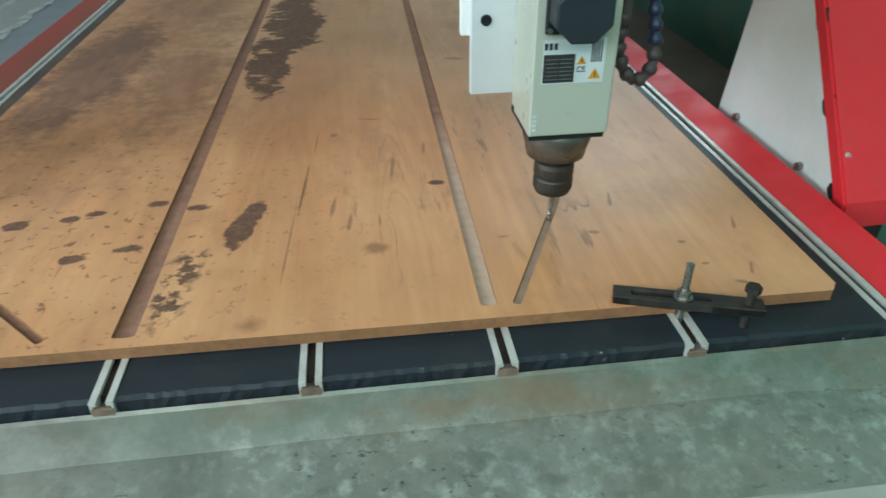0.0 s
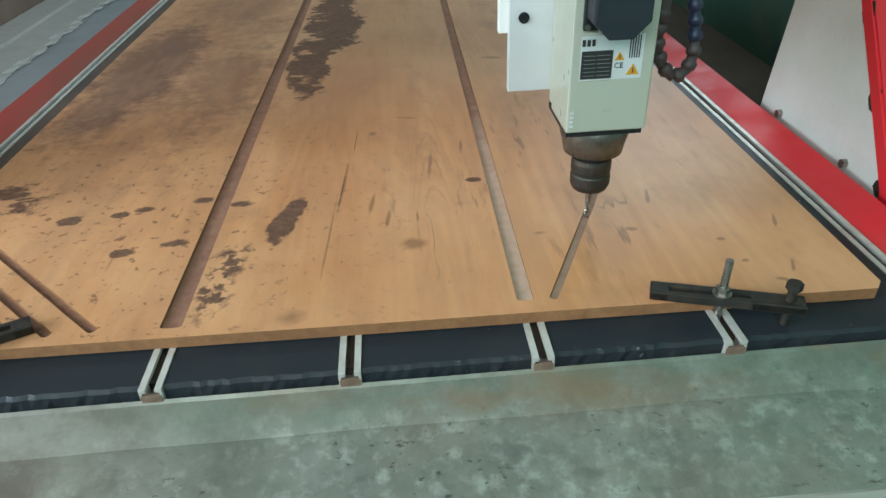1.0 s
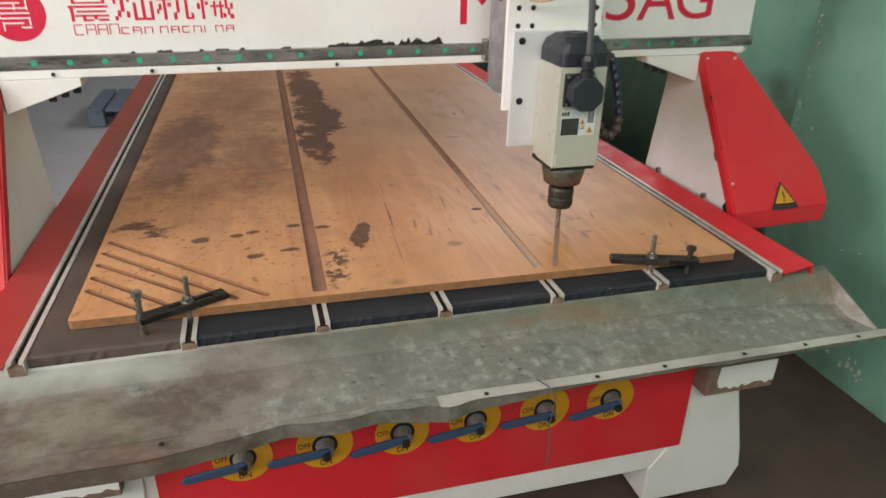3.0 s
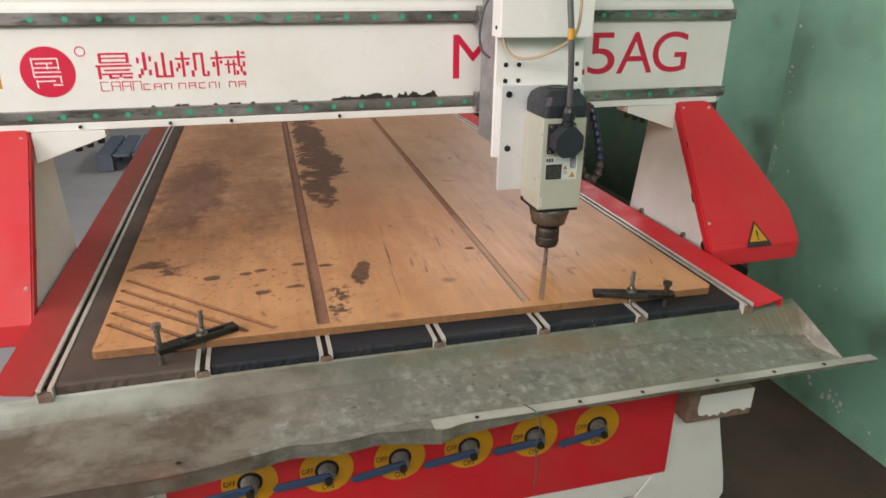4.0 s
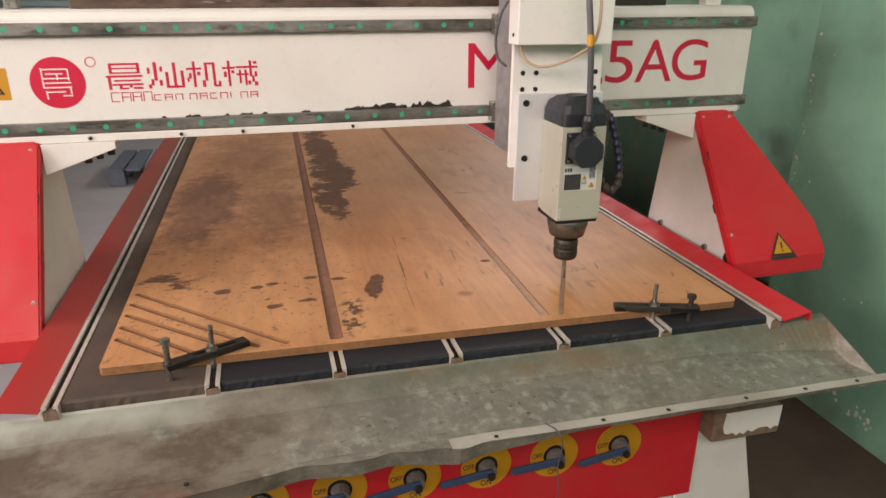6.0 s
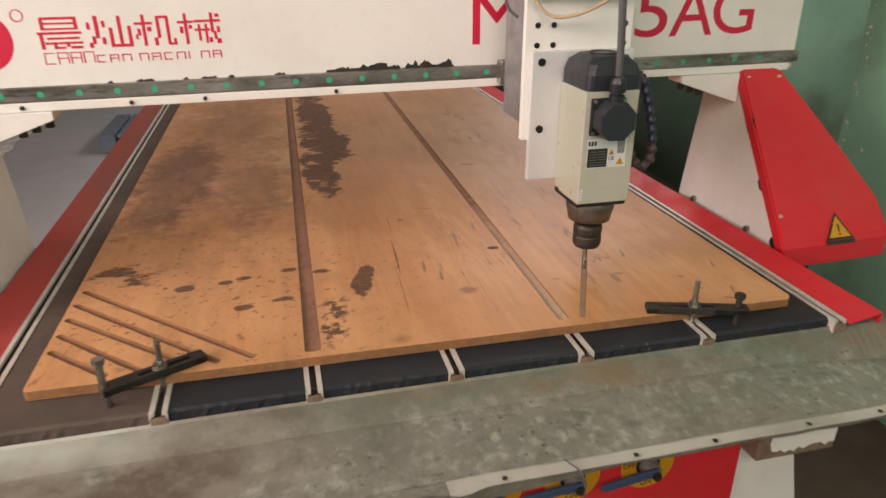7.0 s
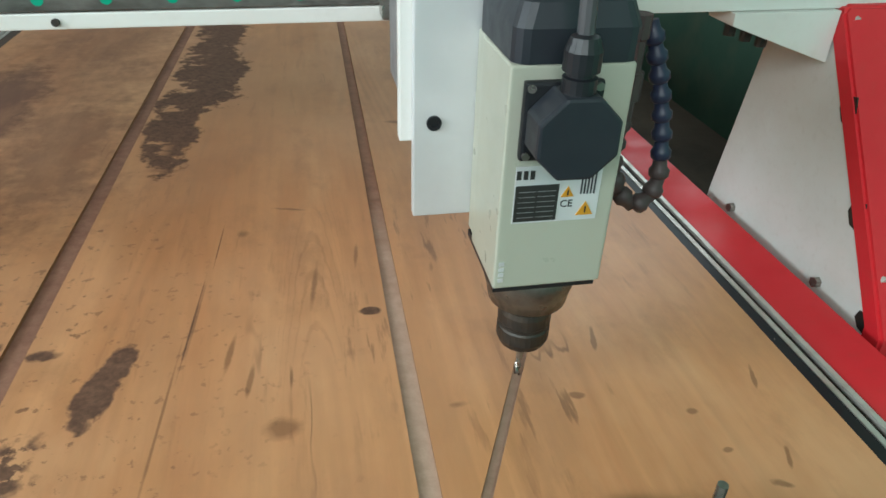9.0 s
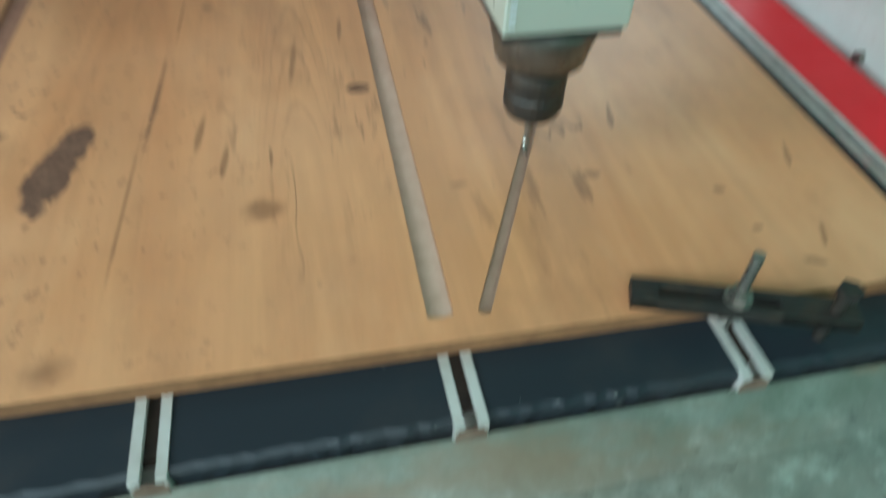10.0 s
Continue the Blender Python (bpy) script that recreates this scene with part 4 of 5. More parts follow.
    q += [(bx - 0.030, bz + 0.011, bx - 0.0274, bz + 0.031), (bx + 0.021, bz + 0.005, bx + 0.0236, bz + 0.029), (bx - 0.030, bz - 0.010, bx - 0.0274, bz + 0.006),
          (bx - 0.001, bz + 0.006, bx + 0.0016, bz + 0.020), (bx - 0.026, bz - 0.034, bx - 0.0234, bz - 0.016), (bx + 0.022, bz - 0.024, bx + 0.0246, bz - 0.010), (bx + 0.006, bz - 0.029, bx + 0.025, bz - 0.0264)]
    bars(q, BEAM_Y - 0.0006, M_WHITE_INK, disc, "badge_bars")
    bm = bmesh.new()
    rr = [[bm.verts.new((0.003 + r * math.cos(a * math.pi / 12), BEAM_Y - d, 1.303 + r * math.sin(a * math.pi / 12))) for a in range(24)] for r, d in ((0.011, 0), (0.011, 0.0006), (0.009, 0.0006), (0.009, 0))]
    for p, s in zip(rr, rr[1:] + rr[:1]):
        for a in range(24):
            bm.faces.new((p[a], p[(a + 1) % 24], s[(a + 1) % 24], s[a]))
    part("ring_mark", bm, M_DECAL, g)
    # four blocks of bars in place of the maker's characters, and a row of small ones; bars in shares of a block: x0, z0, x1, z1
    rng = random.Random(9)
    blocks = [
        [(0.14, 0.92, 0.94, 1.0), (0.12, 0.62, 0.20, 0.97), (0.86, 0.62, 0.94, 0.97), (0.16, 0.77, 0.90, 0.83), (0.12, 0.60, 0.94, 0.66), (0.02, 0.46, 1.0, 0.54), (0.06, 0.0, 0.14, 0.46), (0.22, 0.30, 0.94, 0.37), (0.16, 0.15, 1.0, 0.22), (0.34, 0.0, 0.42, 0.18), (0.36, 0.0, 0.60, 0.07), (0.62, 0.06, 0.70, 0.18), (0.72, 0.0, 0.98, 0.08)],
        [(0.19, 0.30, 0.28, 1.0), (0.02, 0.58, 0.09, 0.80), (0.36, 0.64, 0.43, 0.84), (0.10, 0.12, 0.18, 0.36), (0.02, 0.0, 0.10, 0.16), (0.32, 0.10, 0.40, 0.32), (0.50, 0.0, 0.58, 0.62), (0.71, 0.0, 0.79, 0.98), (0.92, 0.0, 1.0, 0.66), (0.50, 0.0, 1.0, 0.09)],
        [(0.02, 0.68, 0.46, 0.76), (0.20, 0.0, 0.28, 1.0), (0.08, 0.34, 0.16, 0.56), (0.02, 0.22, 0.08, 0.38), (0.32, 0.46, 0.42, 0.60), (0.55, 0.24, 0.63, 0.94), (0.46, 0.0, 0.55, 0.26), (0.55, 0.87, 0.84, 0.95), (0.78, 0.04, 0.86, 0.92), (0.80, 0.0, 1.0, 0.08), (0.93, 0.02, 1.0, 0.22)],
        [(0.0, 0.68, 0.36, 0.76), (0.15, 0.0, 0.22, 1.0), (0.04, 0.36, 0.12, 0.58), (0.25, 0.50, 0.33, 0.62), (0.38, 0.70, 1.0, 0.78), (0.38, 0.42, 0.74, 0.49), (0.46, 0.10, 0.52, 0.64), (0.62, 0.02, 0.68, 0.64), (0.76, 0.36, 0.83, 1.0), (0.82, 0.14, 0.89, 0.40), (0.88, 0.0, 0.98, 0.16), (0.90, 0.36, 0.97, 0.56), (0.70, 0.04, 0.78, 0.20), (0.88, 0.86, 0.98, 0.96)],
    ]
    for (a, b), block in zip(((0.028, 0.104), (0.113, 0.190), (0.195, 0.268), (0.273, 0.351)), blocks):
        bars([(a + u * (b - a), 1.243 + v * 0.056, a + w * (b - a), 1.243 + t * 0.056) for u, v, w, t in block], BEAM_Y, M_DECAL, g, "character_mark")
    q = []
    for i in range(14):
        xx = 0.033 + i * 0.0222 + (0.008 if i > 6 else 0)
        tall, w, s = (0.021 if i < 4 else 0.014), (0.019 if i < 4 else 0.0165), 0.0018
        q += [(xx, 1.216, xx + s, 1.216 + tall), (xx + s, 1.216 + tall - s, xx + w - s, 1.216 + tall)]
        if i in (0, 4, 9):
            q.append((xx + s, 1.216, xx + w - s, 1.216 + s))
        elif i == 11:
            q.pop()
        else:
            q.append((xx + w - s, 1.216, xx + w, 1.216 + tall))
        if i in (1, 2, 5, 8, 13):
            q.append((xx + s, 1.216 + tall * 0.45, xx + w - s, 1.216 + tall * 0.45 + s))
    bars(q, BEAM_Y, M_DECAL, g, "small_mark")
    for ch, a, b in (("M", 0.853, 0.958), ("1", 0.995, 1.022), ("3", 1.060, 1.134), ("2", 1.142, 1.218), ("5", 1.226, 1.304), ("A", 1.312, 1.420), ("G", 1.418, 1.524)):
        lettering(ch, a, b, 1.220, 1.327, BEAM_Y, M_DECAL, g, "model_letter", "large red letter")
    sign = part("warning_sticker", box(-0.26, BEAM_Y - 0.0006, 1.228, -0.162, BEAM_Y, 1.294), M_YELLOW, g, "yellow warning sticker")
    part("warning_triangle", prism([(-0.215, 1.240), (-0.172, 1.240), (-0.1935, 1.278)], "y", BEAM_Y - 0.0010, BEAM_Y - 0.0006), M_INK, sign)
    part("yellow_face", prism([(-0.208, 1.244), (-0.179, 1.244), (-0.1935, 1.270)], "y", BEAM_Y - 0.0014, BEAM_Y - 0.0010), M_YELLOW, sign)
    # flaked paint along the lower edge
    for n in range(46):
        x = 0.55 + 0.26 * rng.random() ** 0.8 if n < 34 else rng.uniform(0.12, 0.5)
        big = n < 34
        hgt = rng.uniform(0.004, 0.017 if big else 0.006) * (1.0 if x > 0.62 or not big else 0.8)
        wdt = rng.uniform(0.005, 0.022 if big else 0.008)
        pts = [(x - wdt, 1.1775), (x + wdt, 1.1775), (x + wdt * rng.uniform(0.6, 1), 1.1775 + hgt * rng.uniform(0.4, 0.9)), (x + wdt * 0.3, 1.1775 + hgt), (x - wdt * rng.uniform(0, 0.5), 1.1775 + hgt * rng.uniform(0.4, 0.8)), (x - wdt * 0.8, 1.1775 + hgt * rng.uniform(0.2, 0.7))]
        part("paint_flake", prism(pts, "y", BEAM_Y - 0.0008 - n * 0.00002, BEAM_Y), M_DARK, g)
    # the beam and all that is on it sits 14 mm up on the legs
    for ob in g.children:
        ob.location.z += 0.014
    # legs: white inner plate, red front cover, gusset under the beam
    for s in (1, -1):
        def X(v):
            return v if s > 0 else 1.375 - v
        plate = [(0.53, 1.146), (0.64, 1.146), (0.70, 0.80), (0.72, 0.55), (0.33, 0.55), (0.285, 0.775)]
        part("leg_plate", prism(plate, "x", X(1.499), X(1.511), bevel=0.0015), M_WHITE_WORN, g, "white steel leg plate with chipped edges")
        for cy, cz, ch in ((0.445, 1.035, 0.022), (0.372, 0.920, 0.022), (0.300, 0.800, 0.016)):
            pts = [(cy, cz + ch), (cy + 0.020, cz + ch * 0.8), (cy + 0.024, cz), (cy + 0.014, cz - ch * 0.7), (cy - 0.012, cz - ch)]
            part("paint_chip", prism(pts, "x", X(1.4983), X(1.500)), M_DARK, g, "bare rusty chip")
        for cy in (0.40, 0.622):
            part("plate_bolt", rod((X(1.498), cy, 0.803), (X(1.490), cy, 0.803), 0.008, n=6), M_STEEL, g)
        a = 1.496
        front = [[(a + 0.008, 0.515, 1.154), (1.592, 0.505, 1.154)], [(a, 0.510, 1.146), (1.600, 0.500, 1.146)], [(a, 0.393, 0.976), (1.700, 0.393, 0.992)], [(a, 0.316, 0.864), (1.764, 0.316, 0.884)], [(a, 0.281, 0.813), (1.776, 0.281, 0.824)], [(a, 0.272, 0.800), (1.776, 0.272, 0.806)], [(a, 0.270, 0.752), (1.772, 0.270, 0.757)]]
        bm = bmesh.new()
        rows = []
        for (l, r) in front:
            yb = 0.66
            rows.append([bm.verts.new((X(p[0]), p[1], p[2])) for p in ((l[0], min(yb, l[1] + 0.03), l[2]), l, r, (r[0], yb, r[2]))])
        for p, q in zip(rows, rows[1:]):
            for k in range(3):
                bm.faces.new((p[k], p[k + 1], q[k + 1], q[k]))
        bm.faces.new((rows[0][0], rows[0][1], rows[0][2], rows[0][3]))
        bm.faces.new((rows[-1][0], rows[-1][1], rows[-1][2], rows[-1][3]))
        bmesh.ops.recalc_face_normals(bm, faces=bm.faces)
        bmesh.ops.bevel(bm, geom=[e for e in bm.edges if len(e.link_faces) == 2 and e.calc_face_angle() > 0.5], offset=0.004, segments=2, affect="EDGES")
        cover = part("leg_cover", bm, M_RED, g, "folded red sheet metal leg cover")
        for x, y, z in ((1.513, 0.507, 1.138), (1.588, 0.498, 1.138), (1.509, 0.316, 0.862)):
            part("screw", rod((X(x), y - 0.003, z - 0.001), (X(x), y + 0.01, z + 0.003), 0.0048, n=10), M_ALU, cover)
        if s > 0:
            tri = part("warning_triangle", prism([(-0.036, 0), (0.036, 0), (0.0, 0.064)], "y", -0.0012, 0), M_INK, g, "yellow and black warning triangle")
            tri.matrix_local = pose(1.644, 0.2735, 0.810, -34.5)
            part("yellow_face", prism([(-0.028, 0.005), (0.028, 0.005), (0.0, 0.054)], "y", -0.0020, -0.0012), M_YELLOW, tri)
            bars([(-0.0022, 0.018, 0.0022, 0.036), (-0.0022, 0.010, 0.0022, 0.0145)], -0.0020, M_INK, tri, "exclamation_mark")
            bars([(-0.038, -0.010, 0.038, -0.001)], -0.0002, M_INK, tri, "caption_bar")
        part("gusset", prism([(X(1.345), 1.1475), (X(1.345), 1.132), (X(1.495), 1.080), (X(1.495), 1.1475)], "y", 0.515, 0.575, bevel=0.001), M_WHITE, g, "white triangular gusset")
        for k in range(3):
            part("bolt", rod((X(1.362 + k * 0.025), 0.545, 1.113 - k * 0.008), (X(1.362 + k * 0.025), 0.545, 1.137), 0.008, n=10), M_DARK, g)
    g.matrix_world = Matrix.Translation((0.7, 0, 0.8)) @ pose(0, 0, 0, 0, -0.5, 0) @ Matrix.Translation((-0.7, 0, -0.8))
    return g


build_gantry()


# ---------------- the carriage with its spindle ----------------
def build_carriage():
    c = thing("spindle_carriage", "white carriage with an ivory and black milling spindle", "milling head")
    for x0, x1, y0, y1, z0, z1 in ((0.888, 0.902, 0.318, 0.44, 1.10, 1.62), (1.080, 1.094, 0.318, 0.44, 1.10, 1.62)):
        part("side_plate", box(x0, y0, z0, x1, y1, z1, 0.002), M_SIDE, c, "grey anodised side plate")
    for z in (1.181, 1.387):
        part("slider", box(0.880, 0.44, z - 0.024, 1.102, 0.469, z + 0.024, 0.003), M_STEEL, c, "dark bearing slider on the guide rail")
    part("front_plate", box(0.880, 0.304, 1.072, 1.098, 0.318, 1.68, 0.002), M_WHITE, c, "white drilled front plate")
    for x, z in ((0.904, 1.288), (0.904, 1.252), (0.936, 1.288), (0.936, 1.252), (1.082, 1.288), (1.082, 1.252)):
        part("screw_hole", rod((x, 0.3045, z), (x, 0.3025, z), 0.0055, n=14), M_BLACK, c)
    part("mount_plate", box(0.892, 0.290, 0.993, 1.10, 0.3035, 1.243, 0.0015), M_PLATE, c, "satin aluminium spindle mount")
    for x, z in ((0.910, 1.223), (0.912, 1.096), (1.082, 1.225)):
        part("socket_screw", lathe([(0.0075, 0), (0.0075, 0.003), (0.0045, 0.003), (0.0045, 0.001)], 16), M_BLACK, c).matrix_local = pose(x, 0.290, z, 90)
    part("head_cover", box(0.866, 0.245, 1.352, 1.086, 0.3035, 1.75, 0.003), M_WHITE, c, "white sheet metal head cover")
    for z in (1.372, 1.46):
        part("cover_screw", rod((0.866, 0.27, z), (0.864, 0.27, z), 0.004, n=10), M_DARK, c)
    part("motor_box", box(0.74, 0.56, 1.462, 0.866, 0.70, 1.70, 0.003), M_WHITE, c, "white motor box above the beam")
    part("motor_bracket", box(0.78, 0.58, 1.4335, 0.87, 0.66, 1.462, 0.002), M_STEEL, c)
    # spindle
    bx0, bx1, by0, by1 = 0.949, 1.054, 0.172, 0.2895
    cx, cy = 1.004, 0.2285
    body = part("spindle_body", box(bx0 + 0.003, by1 - 0.03, 0.978, bx1 - 0.003, by1, 1.1865, 0.002, bm=box(bx0, by0, 0.976, bx1, by1 - 0.028, 1.187, 0.0035, seg=3)), M_BODY, c, "ivory painted square spindle housing")
    part("base_gasket", box(bx0 + 0.002, by0 + 0.006, 0.968, bx1 - 0.002, by1 - 0.004, 0.9765, 0.001), M_BLACK, body, "black base gasket")
    bm = bmesh.new()
    rows = []
    for inset, z in ((0, 1.1872), (0, 1.214), (0.006, 1.232), (0.02, 1.244), (0.03, 1.246)):
        r = 0.012
        ring = []
        for sx, sy, a0 in ((1, 1, 0), (-1, 1, 90), (-1, -1, 180), (1, -1, 270)):
            for a in (0, 30, 60, 90):
                ring.append(bm.verts.new((cx + sx * ((bx1 - bx0) / 2 - inset - r) + r * math.cos(radians(a0 + a)), (by0 + by1) / 2 + sy * ((by1 - by0) / 2 - inset - r) + r * math.sin(radians(a0 + a)), z)))
        rows.append(ring)
    for p, q in zip(rows, rows[1:]):
        for i in range(16):
            bm.faces.new((p[i], p[(i + 1) % 16], q[(i + 1) % 16], q[i]))
    bm.faces.new(rows[0]), bm.faces.new(rows[-1])
    cap = part("fan_cap", bm, M_CAP, c, "dark grey moulded fan cap")
    part("fan_grille", lathe([(0.026, 0), (0.026, 0.002), (0.022, 0.002), (0.022, 0.0005)], 24, at=(cx, cy, 1.246)), M_BLACK, cap)
    part("nose", lathe([(0.046, -0.0075), (0.0475, -0.0085), (0.0475, -0.022), (0.044, -0.034), (0.041, -0.050), (0.020, -0.053)], 32, at=(cx, cy, 0.976)), M_NOSE, c, "oily steel spindle nose", True)
    nut = [(0.0195, 0.930), (0.0195, 0.918), (0.0270, 0.914), (0.0285, 0.908), (0.0285, 0.896), (0.0272, 0.894), (0.0272, 0.890), (0.0285, 0.888), (0.0285, 0.874), (0.0250, 0.866), (0.008, 0.865)]
    part("collet_nut", lathe(nut, 32, at=(cx, cy, 0)), M_DARK, c, "blackened collet nut")
    bm = rod((cx, cy, 0.866), (cx, cy, 0.838), 0.004, n=14)
    for k in range(2):
        n = 26
        vs = []
        for i in range(n + 1):
            a = i / n * 5.0 + k * math.pi
            z = 0.838 - 0.0255 * i / n
            vs.append([bm.verts.new((cx + r * math.cos(a + o), cy + r * math.sin(a + o), z)) for r, o in ((0.0038, 0), (0.0038, 0.7), (0.0018, 1.6), (0.0018, -0.3))])
        for p, q in zip(vs, vs[1:]):
            for i in range(4):
                bm.faces.new((p[i], p[(i + 1) % 4], q[(i + 1) % 4], q[i]))
        bm.faces.new(vs[0]), bm.faces.new(vs[-1])
    part("milling_bit", bm, M_STEEL, c, "slim spiral milling bit")
    # terminal box on the front
    ox, oz = 0.996, 1.140
    base = part("terminal_plate", box(ox - 0.036, by0 - 0.008, oz - 0.031, ox + 0.030, by0 + 0.0005, oz + 0.036, 0.003), M_BLACK, c, "square black terminal plate")
    for dx, dz in ((-0.031, 0.031), (0.025, 0.031), (-0.031, -0.026)):
        part("plate_screw", rod((ox + dx, by0 - 0.0078, oz + dz), (ox + dx, by0 - 0.010, oz + dz), 0.0035, n=10), M_STEEL, base)
    R = 0.0365
    octo = [(ox + R * math.cos(radians(22.5 + 45 * i)), oz + R * math.sin(radians(22.5 + 45 * i))) for i in range(8)]
    part("terminal_box", prism(octo, "y", by0 - 0.042, by0 - 0.008, bevel=0.003), M_CAP, c, "octagonal black terminal box")
    gl = part("cable_gland", lathe([(0.0135, 0), (0.0135, 0.012), (0.011, 0.013), (0.011, 0.016), (0.0145, 0.017), (0.0145, 0.032), (0.011, 0.042), (0.0065, 0.044)], 18, at=(ox, by0 - 0.025, oz + 0.033)), M_BLACK, c, "ribbed black cable gland")
    part("power_cable", tube([(ox, by0 - 0.025, oz + 0.07), (ox - 0.003, by0 - 0.027, 1.27), (ox - 0.010, by0 - 0.028, 1.36), (ox - 0.014, by0 - 0.012, 1.45), (ox - 0.008, by0 + 0.02, 1.53), (ox, by0 + 0.04, 1.60)], 0.0065), M_CABLE, c, "thick dark grey power cable")
    part("cable_tag", lathe([(0.0072, 0), (0.0072, 0.022)], 14, at=(ox - 0.0106, by0 - 0.0278, 1.356)), M_YELLOW, c, "yellow cable tag")
    part("loop_cable", tube([(0.895, 0.30, 1.352), (0.897, 0.285, 1.325), (0.92, 0.27, 1.306), (0.955, 0.25, 1.31), (0.985, 0.20, 1.335), (1.002, 0.155, 1.37), (1.008, 0.158, 1.45), (1.012, 0.20, 1.55)], 0.0032), M_CABLE_TAN, c, "thin tan looped cable")
    part("side_cable", tube([(0.868, 0.32, 1.44), (0.856, 0.33, 1.41), (0.850, 0.34, 1.36), (0.856, 0.34, 1.32), (0.874, 0.33, 1.30)], 0.003), M_CABLE, c)
    # rating plate on the housing
    y = by0
    plate = part("rating_plate", box(bx0 + 0.012, y - 0.0006, 1.046, bx0 + 0.090, y + 0.0005, 1.101), M_PLATE, c, "silver rating plate with dark table")
    bars([(bx0 + 0.013, 1.048, bx0 + 0.052, 1.083)], y - 0.0006, M_INK, plate, "data_table")
    bars([(bx0 + 0.016 + 0.017 * j, 1.052 + i * 0.005, bx0 + 0.031 + 0.018 * j, 1.0524 + i * 0.005) for i in range(6) for j in range(2)], y - 0.0012, M_SIDE, plate, "table_line")
    bars([(bx0 + 0.013, 1.089, bx0 + 0.017, 1.097), (bx0 + 0.019, 1.089, bx0 + 0.023, 1.097), (bx0 + 0.025, 1.089, bx0 + 0.029, 1.097)], y - 0.0006, M_INK, plate, "maker_mark")
    bars([(bx0 + 0.072 + i * 0.003, 1.072, bx0 + 0.0733 + i * 0.003, 1.100) for i in range(5)], y - 0.0006, M_CAP, plate, "fine_print")
    for px, pz, k in ((bx0 + 0.0785, 1.051, 0.008), (bx0 + 0.0605, 1.070, 0.006)):
        t = part("hazard_triangle", prism([(px - k, pz), (px + k, pz), (px, pz + 1.7 * k)], "y", y - 0.0012, y - 0.0006), M_YELLOW, plate)
        bars([(px - 0.0006, pz + 0.3 * k, px + 0.0006, pz + 1.1 * k)], y - 0.0012, M_INK, plate, "bolt_mark")
    lettering("CE", bx0 + 0.055, bx0 + 0.066, 1.060, 1.067, y - 0.0006, M_INK, plate)
    bars([(bx0 + 0.004, 0.984 + i * 0.006, bx0 + 0.009, 0.988 + i * 0.006) for i in range(4)], y, M_PLATE, body, "stamped_mark")
    # coolant nozzle beside the housing
    noz = part("nozzle_bracket", box(bx1 - 0.001, 0.238, 1.052, bx1 + 0.005, 0.262, 1.235, 0.001), M_STEEL, c, "steel strip bracket")
    part("nozzle_arm", rod((bx1 + 0.003, 0.25, 1.138), (bx1 + 0.046, 0.25, 1.138), 0.005, n=10), M_STEEL, noz)
    hx, hy = bx1 + 0.034, 0.25
    part("nozzle_valve", lathe([(0.009, 0), (0.009, 0.018), (0.013, 0.02), (0.013, 0.046), (0.0095, 0.048), (0.0095, 0.075), (0.0115, 0.077), (0.0115, 0.098)], 12, at=(hx, hy, 1.108)), M_HOSE_DIRTY, c, "grimy nozzle valve")
    loop = smooth_line([(hx, hy, 1.108), (hx - 0.004, hy - 0.004, 1.066), (hx + 0.006, hy - 0.012, 1.034), (hx + 0.024, hy - 0.018, 1.024), (hx + 0.042, hy - 0.014, 1.044), (hx + 0.043, hy - 0.004, 1.09), (hx + 0.034, hy + 0.006, 1.145), (hx + 0.018, hy + 0.01, 1.195)], 6)
    dist = [0.0]
    for p, q in zip(loop, loop[1:]):
        dist.append(dist[-1] + (q - p).length)
    n = 15
    for i in range(n):
        s = dist[-1] * (i + 0.5) / n
        k = max(j for j in range(len(dist)) if dist[j] <= s)
        k = min(k, len(loop) - 2)
        f = (s - dist[k]) / max(1e-6, dist[k + 1] - dist[k])
        p, d = loop[k].lerp(loop[k + 1], f), (loop[k + 1] - loop[k]).normalized()
        seg = lathe([(0.0068, -0.0105), (0.0098, -0.0075), (0.0104, -0.001), (0.0074, 0.003), (0.0066, 0.0115)], 12)
        part("hose_link", seg, M_HOSE_DIRTY if i < 8 else M_HOSE, c, "jointed plastic hose link" if i == 0 else "", True).matrix_local = Matrix.Translation(p) @ d.to_track_quat("Z", "Y").to_matrix().to_4x4()
    c.matrix_world = Matrix.Translation((0.018, 0.052, 0.001))
    return c


build_carriage()


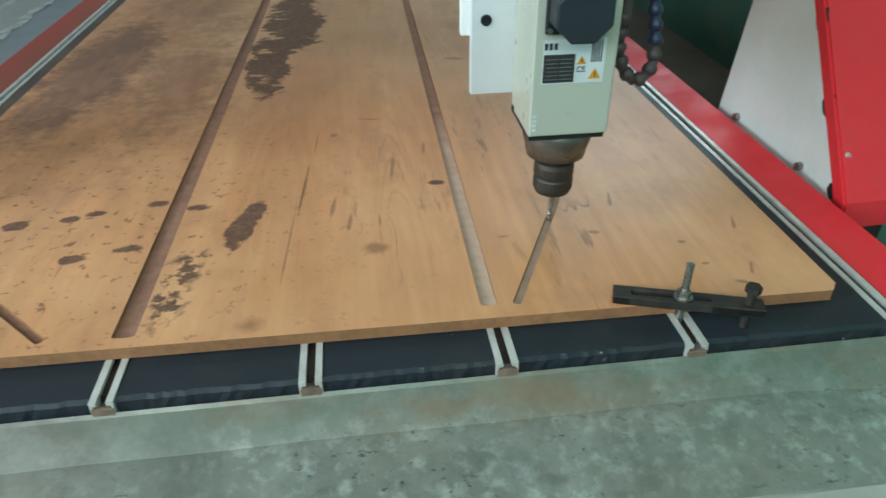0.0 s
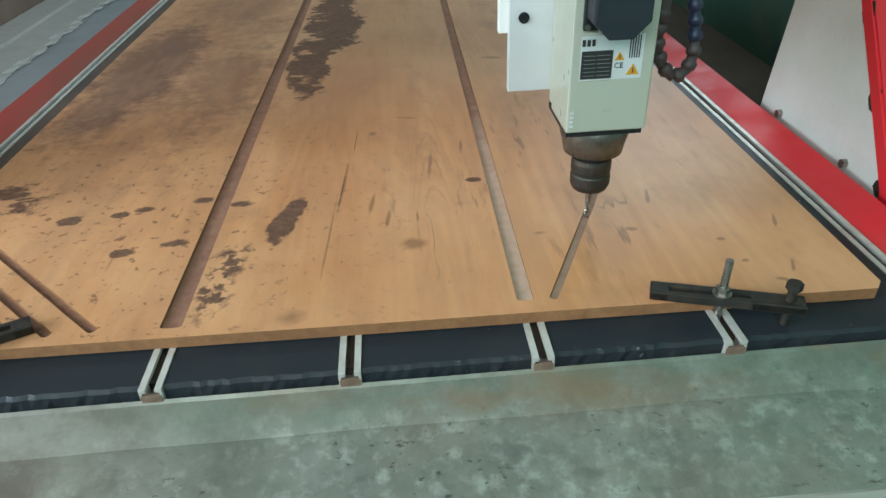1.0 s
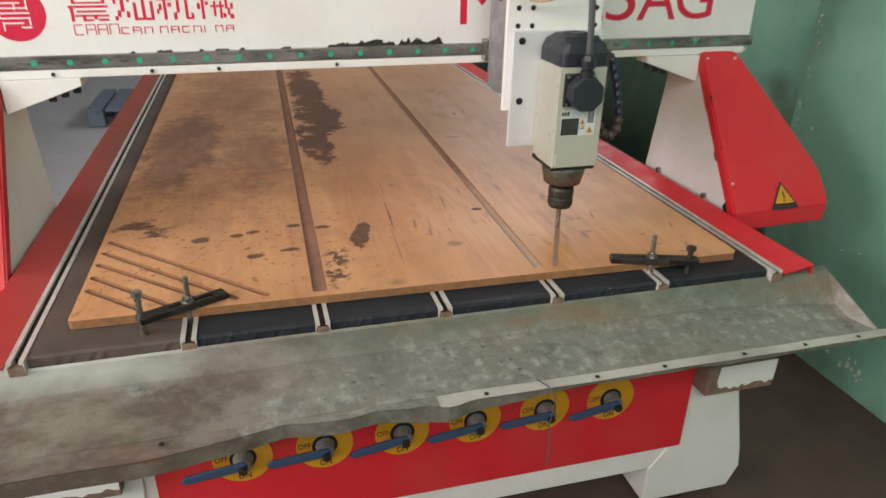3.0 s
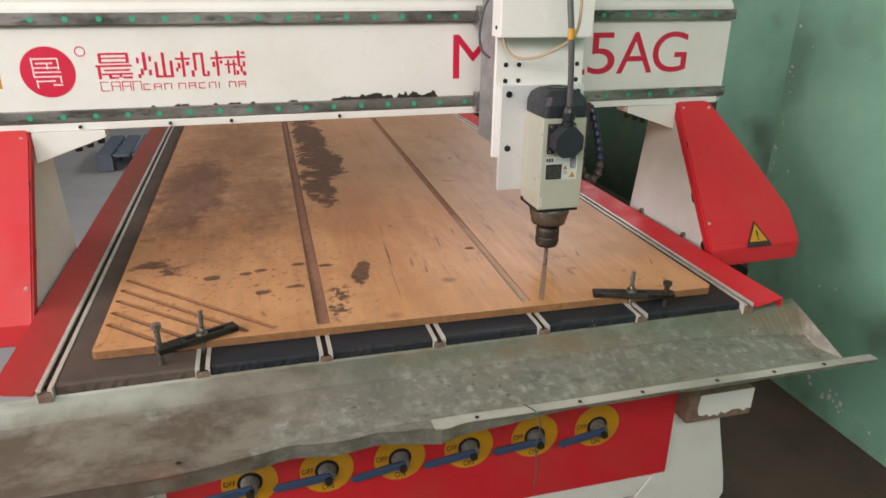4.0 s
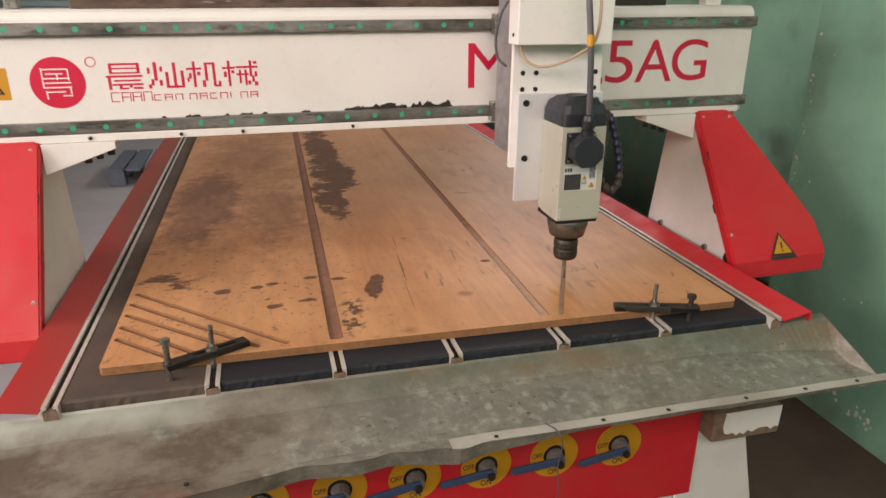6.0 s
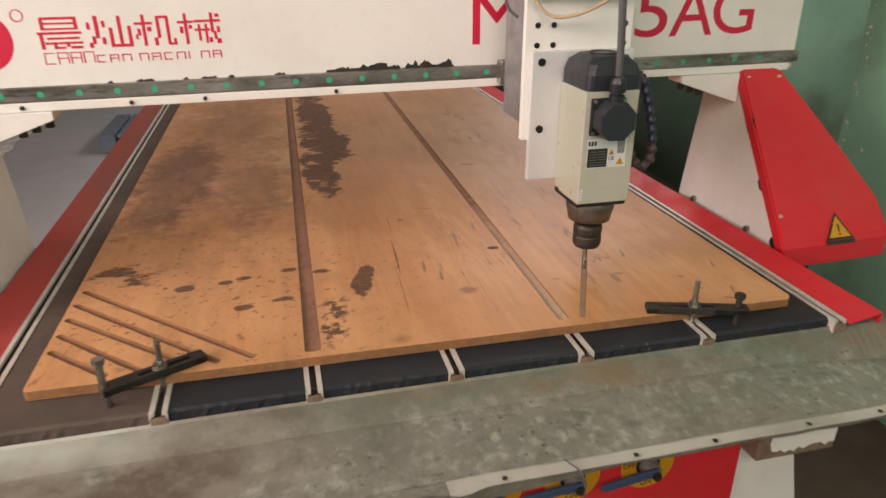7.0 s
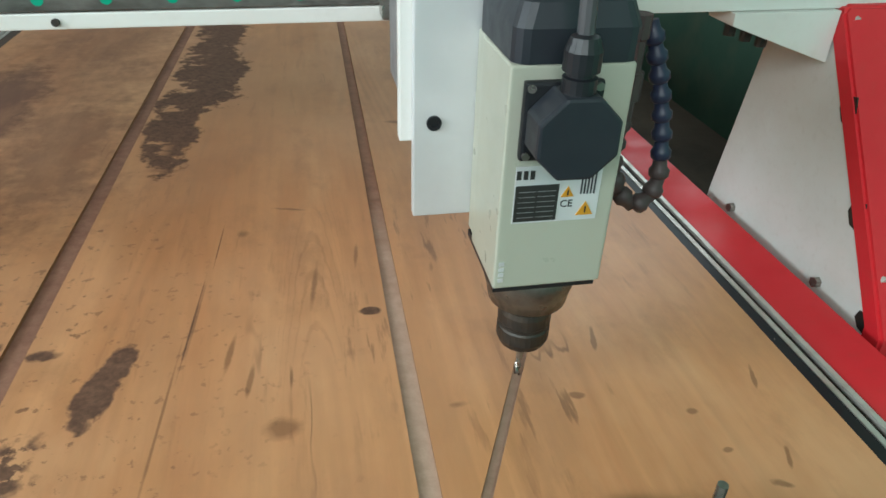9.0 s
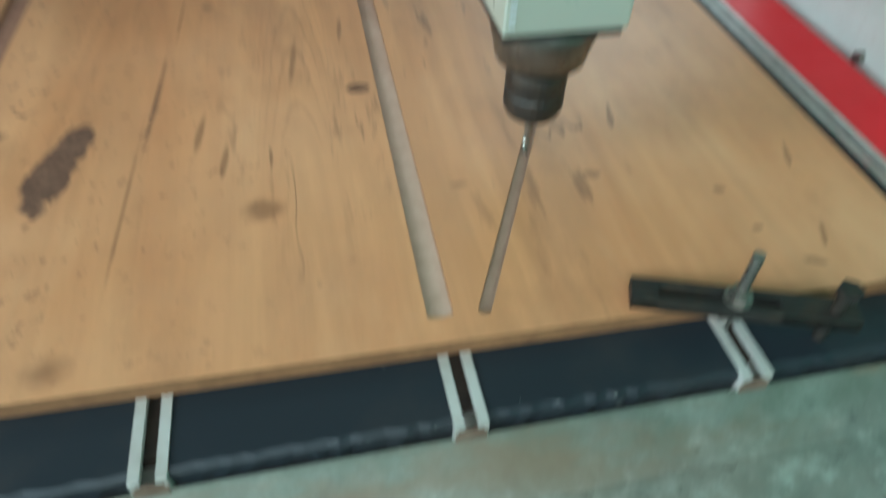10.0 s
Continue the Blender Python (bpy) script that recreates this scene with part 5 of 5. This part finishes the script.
# ---------------- what stands behind ----------------
def build_far_things():
    # slatted shutter and window in the end wall
    shutter = thing("roller_shutter", "grey-teal corrugated roller shutter in the end wall", "shutter")
    for i in range(30):
        z = FLOOR + 0.02 + i * 0.085
        part("slat", prism([(WALL_N - 0.02, z), (WALL_N - 0.055, z + 0.015), (WALL_N - 0.055, z + 0.065), (WALL_N - 0.02, z + 0.083)], "x", -2.05, -0.95), M_SHUTTER, shutter)
    part("guide", box(-0.95, WALL_N - 0.07, FLOOR, -0.88, WALL_N - 0.001, 2.7), M_DARK, shutter)
    win = thing("end_window", "tall dark-glazed window with teal frame in the end wall", "window")
    part("window_frame", box(-0.75, WALL_N - 0.05, 0.9, -0.66, WALL_N - 0.001, 2.5, 0.004), M_TEAL, win)
    part("window_frame", box(0.10, WALL_N - 0.05, 0.9, 0.19, WALL_N - 0.001, 2.5, 0.004), M_TEAL, win)
    part("window_frame", box(-0.75, WALL_N - 0.05, 0.82, 0.19, WALL_N - 0.001, 0.9, 0.004), M_TEAL, win)
    part("pane", box(-0.66, WALL_N - 0.02, 0.9, 0.10, WALL_N - 0.001, 2.5), M_GLASS, win)
    # cloths hung on a line
    for i, (x, w, zb) in enumerate(((0.10, 0.33, 0.95), (1.22, 0.40, 0.9))):
        bm = bmesh.new()
        grid = []
        for a in range(25):
            u = a / 24
            grid.append([bm.verts.new((x - w * (0.38 + 0.12 * (1 - v / 12)) + w * u * (0.76 + 0.24 * (1 - v / 12)), 4.6 + 0.03 * math.sin(u * 17 + i) * (0.4 + v / 12), 2.2 - (2.2 - zb) * v / 12)) for v in range(13)])
        for p, q in zip(grid, grid[1:]):
            for k in range(12):
                bm.faces.new((p[k], p[k + 1], q[k + 1], q[k]))
        cl = solid("hanging_cloth", bm, M_CLOTH, "white cotton cloth hanging in folds from a line", "cloth", "hanging cloths", smooth=True)
        md = cl.modifiers.new("thickness", "SOLIDIFY")
        md.thickness = 0.004
    line = solid("clothes_line", rod((WALL_W, 4.6, 2.2), (WALL_E, 4.6, 2.2), 0.004, n=8), M_CABLE, "taut dark line across the hall", "line")
    # sheeting and torn card on the floor west of the machine, and a low timber partition
    bm = bmesh.new()
    cols = []
    for i in range(45):
        y = 0.2 + i * 0.15
        cols.append([bm.verts.new((x, y, FLOOR + 0.006 + 0.006 * noise.noise((x * 3, y * 3, 0)) ** 2)) for x in (-1.72, -1.2, -0.6, -0.2)])
    for p, q in zip(cols, cols[1:]):
        for k in range(3):
            bm.faces.new((p[k], p[k + 1], q[k + 1], q[k]))
    solid("floor_sheeting", bm, M_TARP, "smooth grey sheeting spread on the floor beside the machine", "sheeting")
    rng = random.Random(3)
    pts, back = [], []
    for i in range(150):
        y = 0.9 + i * 0.031
        big = 0.05 * noise.noise((y * 2.2, 0, 0)) + 0.05 * noise.noise((y * 7.0, 2, 0)) + 0.03 * noise.noise((y * 19.0, 5, 0))
        pts.append((-1.475 + big, y))
        if i % 10 == 0:
            back.append((-1.745, y))
    solid("torn_card", prism(pts + back[::-1], "z", FLOOR + 0.014, FLOOR + 0.026), M_FOAM, "torn off-white card lying on the sheeting", "card")
    for i in range(26):
        y = 1.0 + i * 0.175 + rng.uniform(-0.05, 0.05)
        x = -1.475 + 0.05 * noise.noise((y * 2.2, 0, 0)) + rng.uniform(0.0, 0.04)
        w = rng.uniform(0.02, 0.06)
        pt = [(x - 0.05, y - w, FLOOR + 0.027), (x + 0.01, y - w * 0.5, FLOOR + 0.03), (x + 0.035, y + w * 0.3, FLOOR + 0.055), (x - 0.01, y + w, FLOOR + 0.035), (x - 0.05, y + w * 0.8, FLOOR + 0.027)]
        bm = bmesh.new()
        lo, hi = [bm.verts.new(v) for v in pt], [bm.verts.new((v[0], v[1], v[2] + 0.003)) for v in pt]
        bm.faces.new(lo), bm.faces.new(hi)
        for k in range(5):
            bm.faces.new((lo[k], lo[(k + 1) % 5], hi[(k + 1) % 5], hi[k]))
        part("curled_flap", bm, M_FLAP, bpy.data.objects["torn_card"])
    solid("skirting_plank", box(-1.98, 0.6, FLOOR, -1.75, WALL_N, FLOOR + 0.045, 0.006), M_FOAM, "pale dusty plank along the foot of the partition", "plank")
    part_wall = thing("timber_partition", "low brown timber partition beside the sheeting", "partition")
    for i in range(8):
        part("panel", box(-2.03, 0.6 + i * 0.785, FLOOR, -1.985, 0.6 + i * 0.785 + 0.78, 1.25, 0.003), M_TIMBER, part_wall)
    part("post", box(-1.985, 5.45, FLOOR + 0.045, -1.92, 5.52, 1.2, 0.003), M_DARK, part_wall, "dark upright post")
    pal = thing("pallet", "slate blue plastic pallet lying on the floor", "pallet")
    for i in range(6):
        part("deck_board", box(-0.80 + i * 0.125, 4.2, FLOOR + 0.12, -0.70 + i * 0.125, 4.9, FLOOR + 0.14, 0.004), M_PALLET, pal)
    for y in (4.21, 4.5, 4.79):
        for x in (-0.80, -0.47, -0.18):
            part("block", box(x, y, FLOOR + 0.012, x + 0.11, y + 0.1, FLOOR + 0.12, 0.004), M_PALLET, pal)


build_far_things()
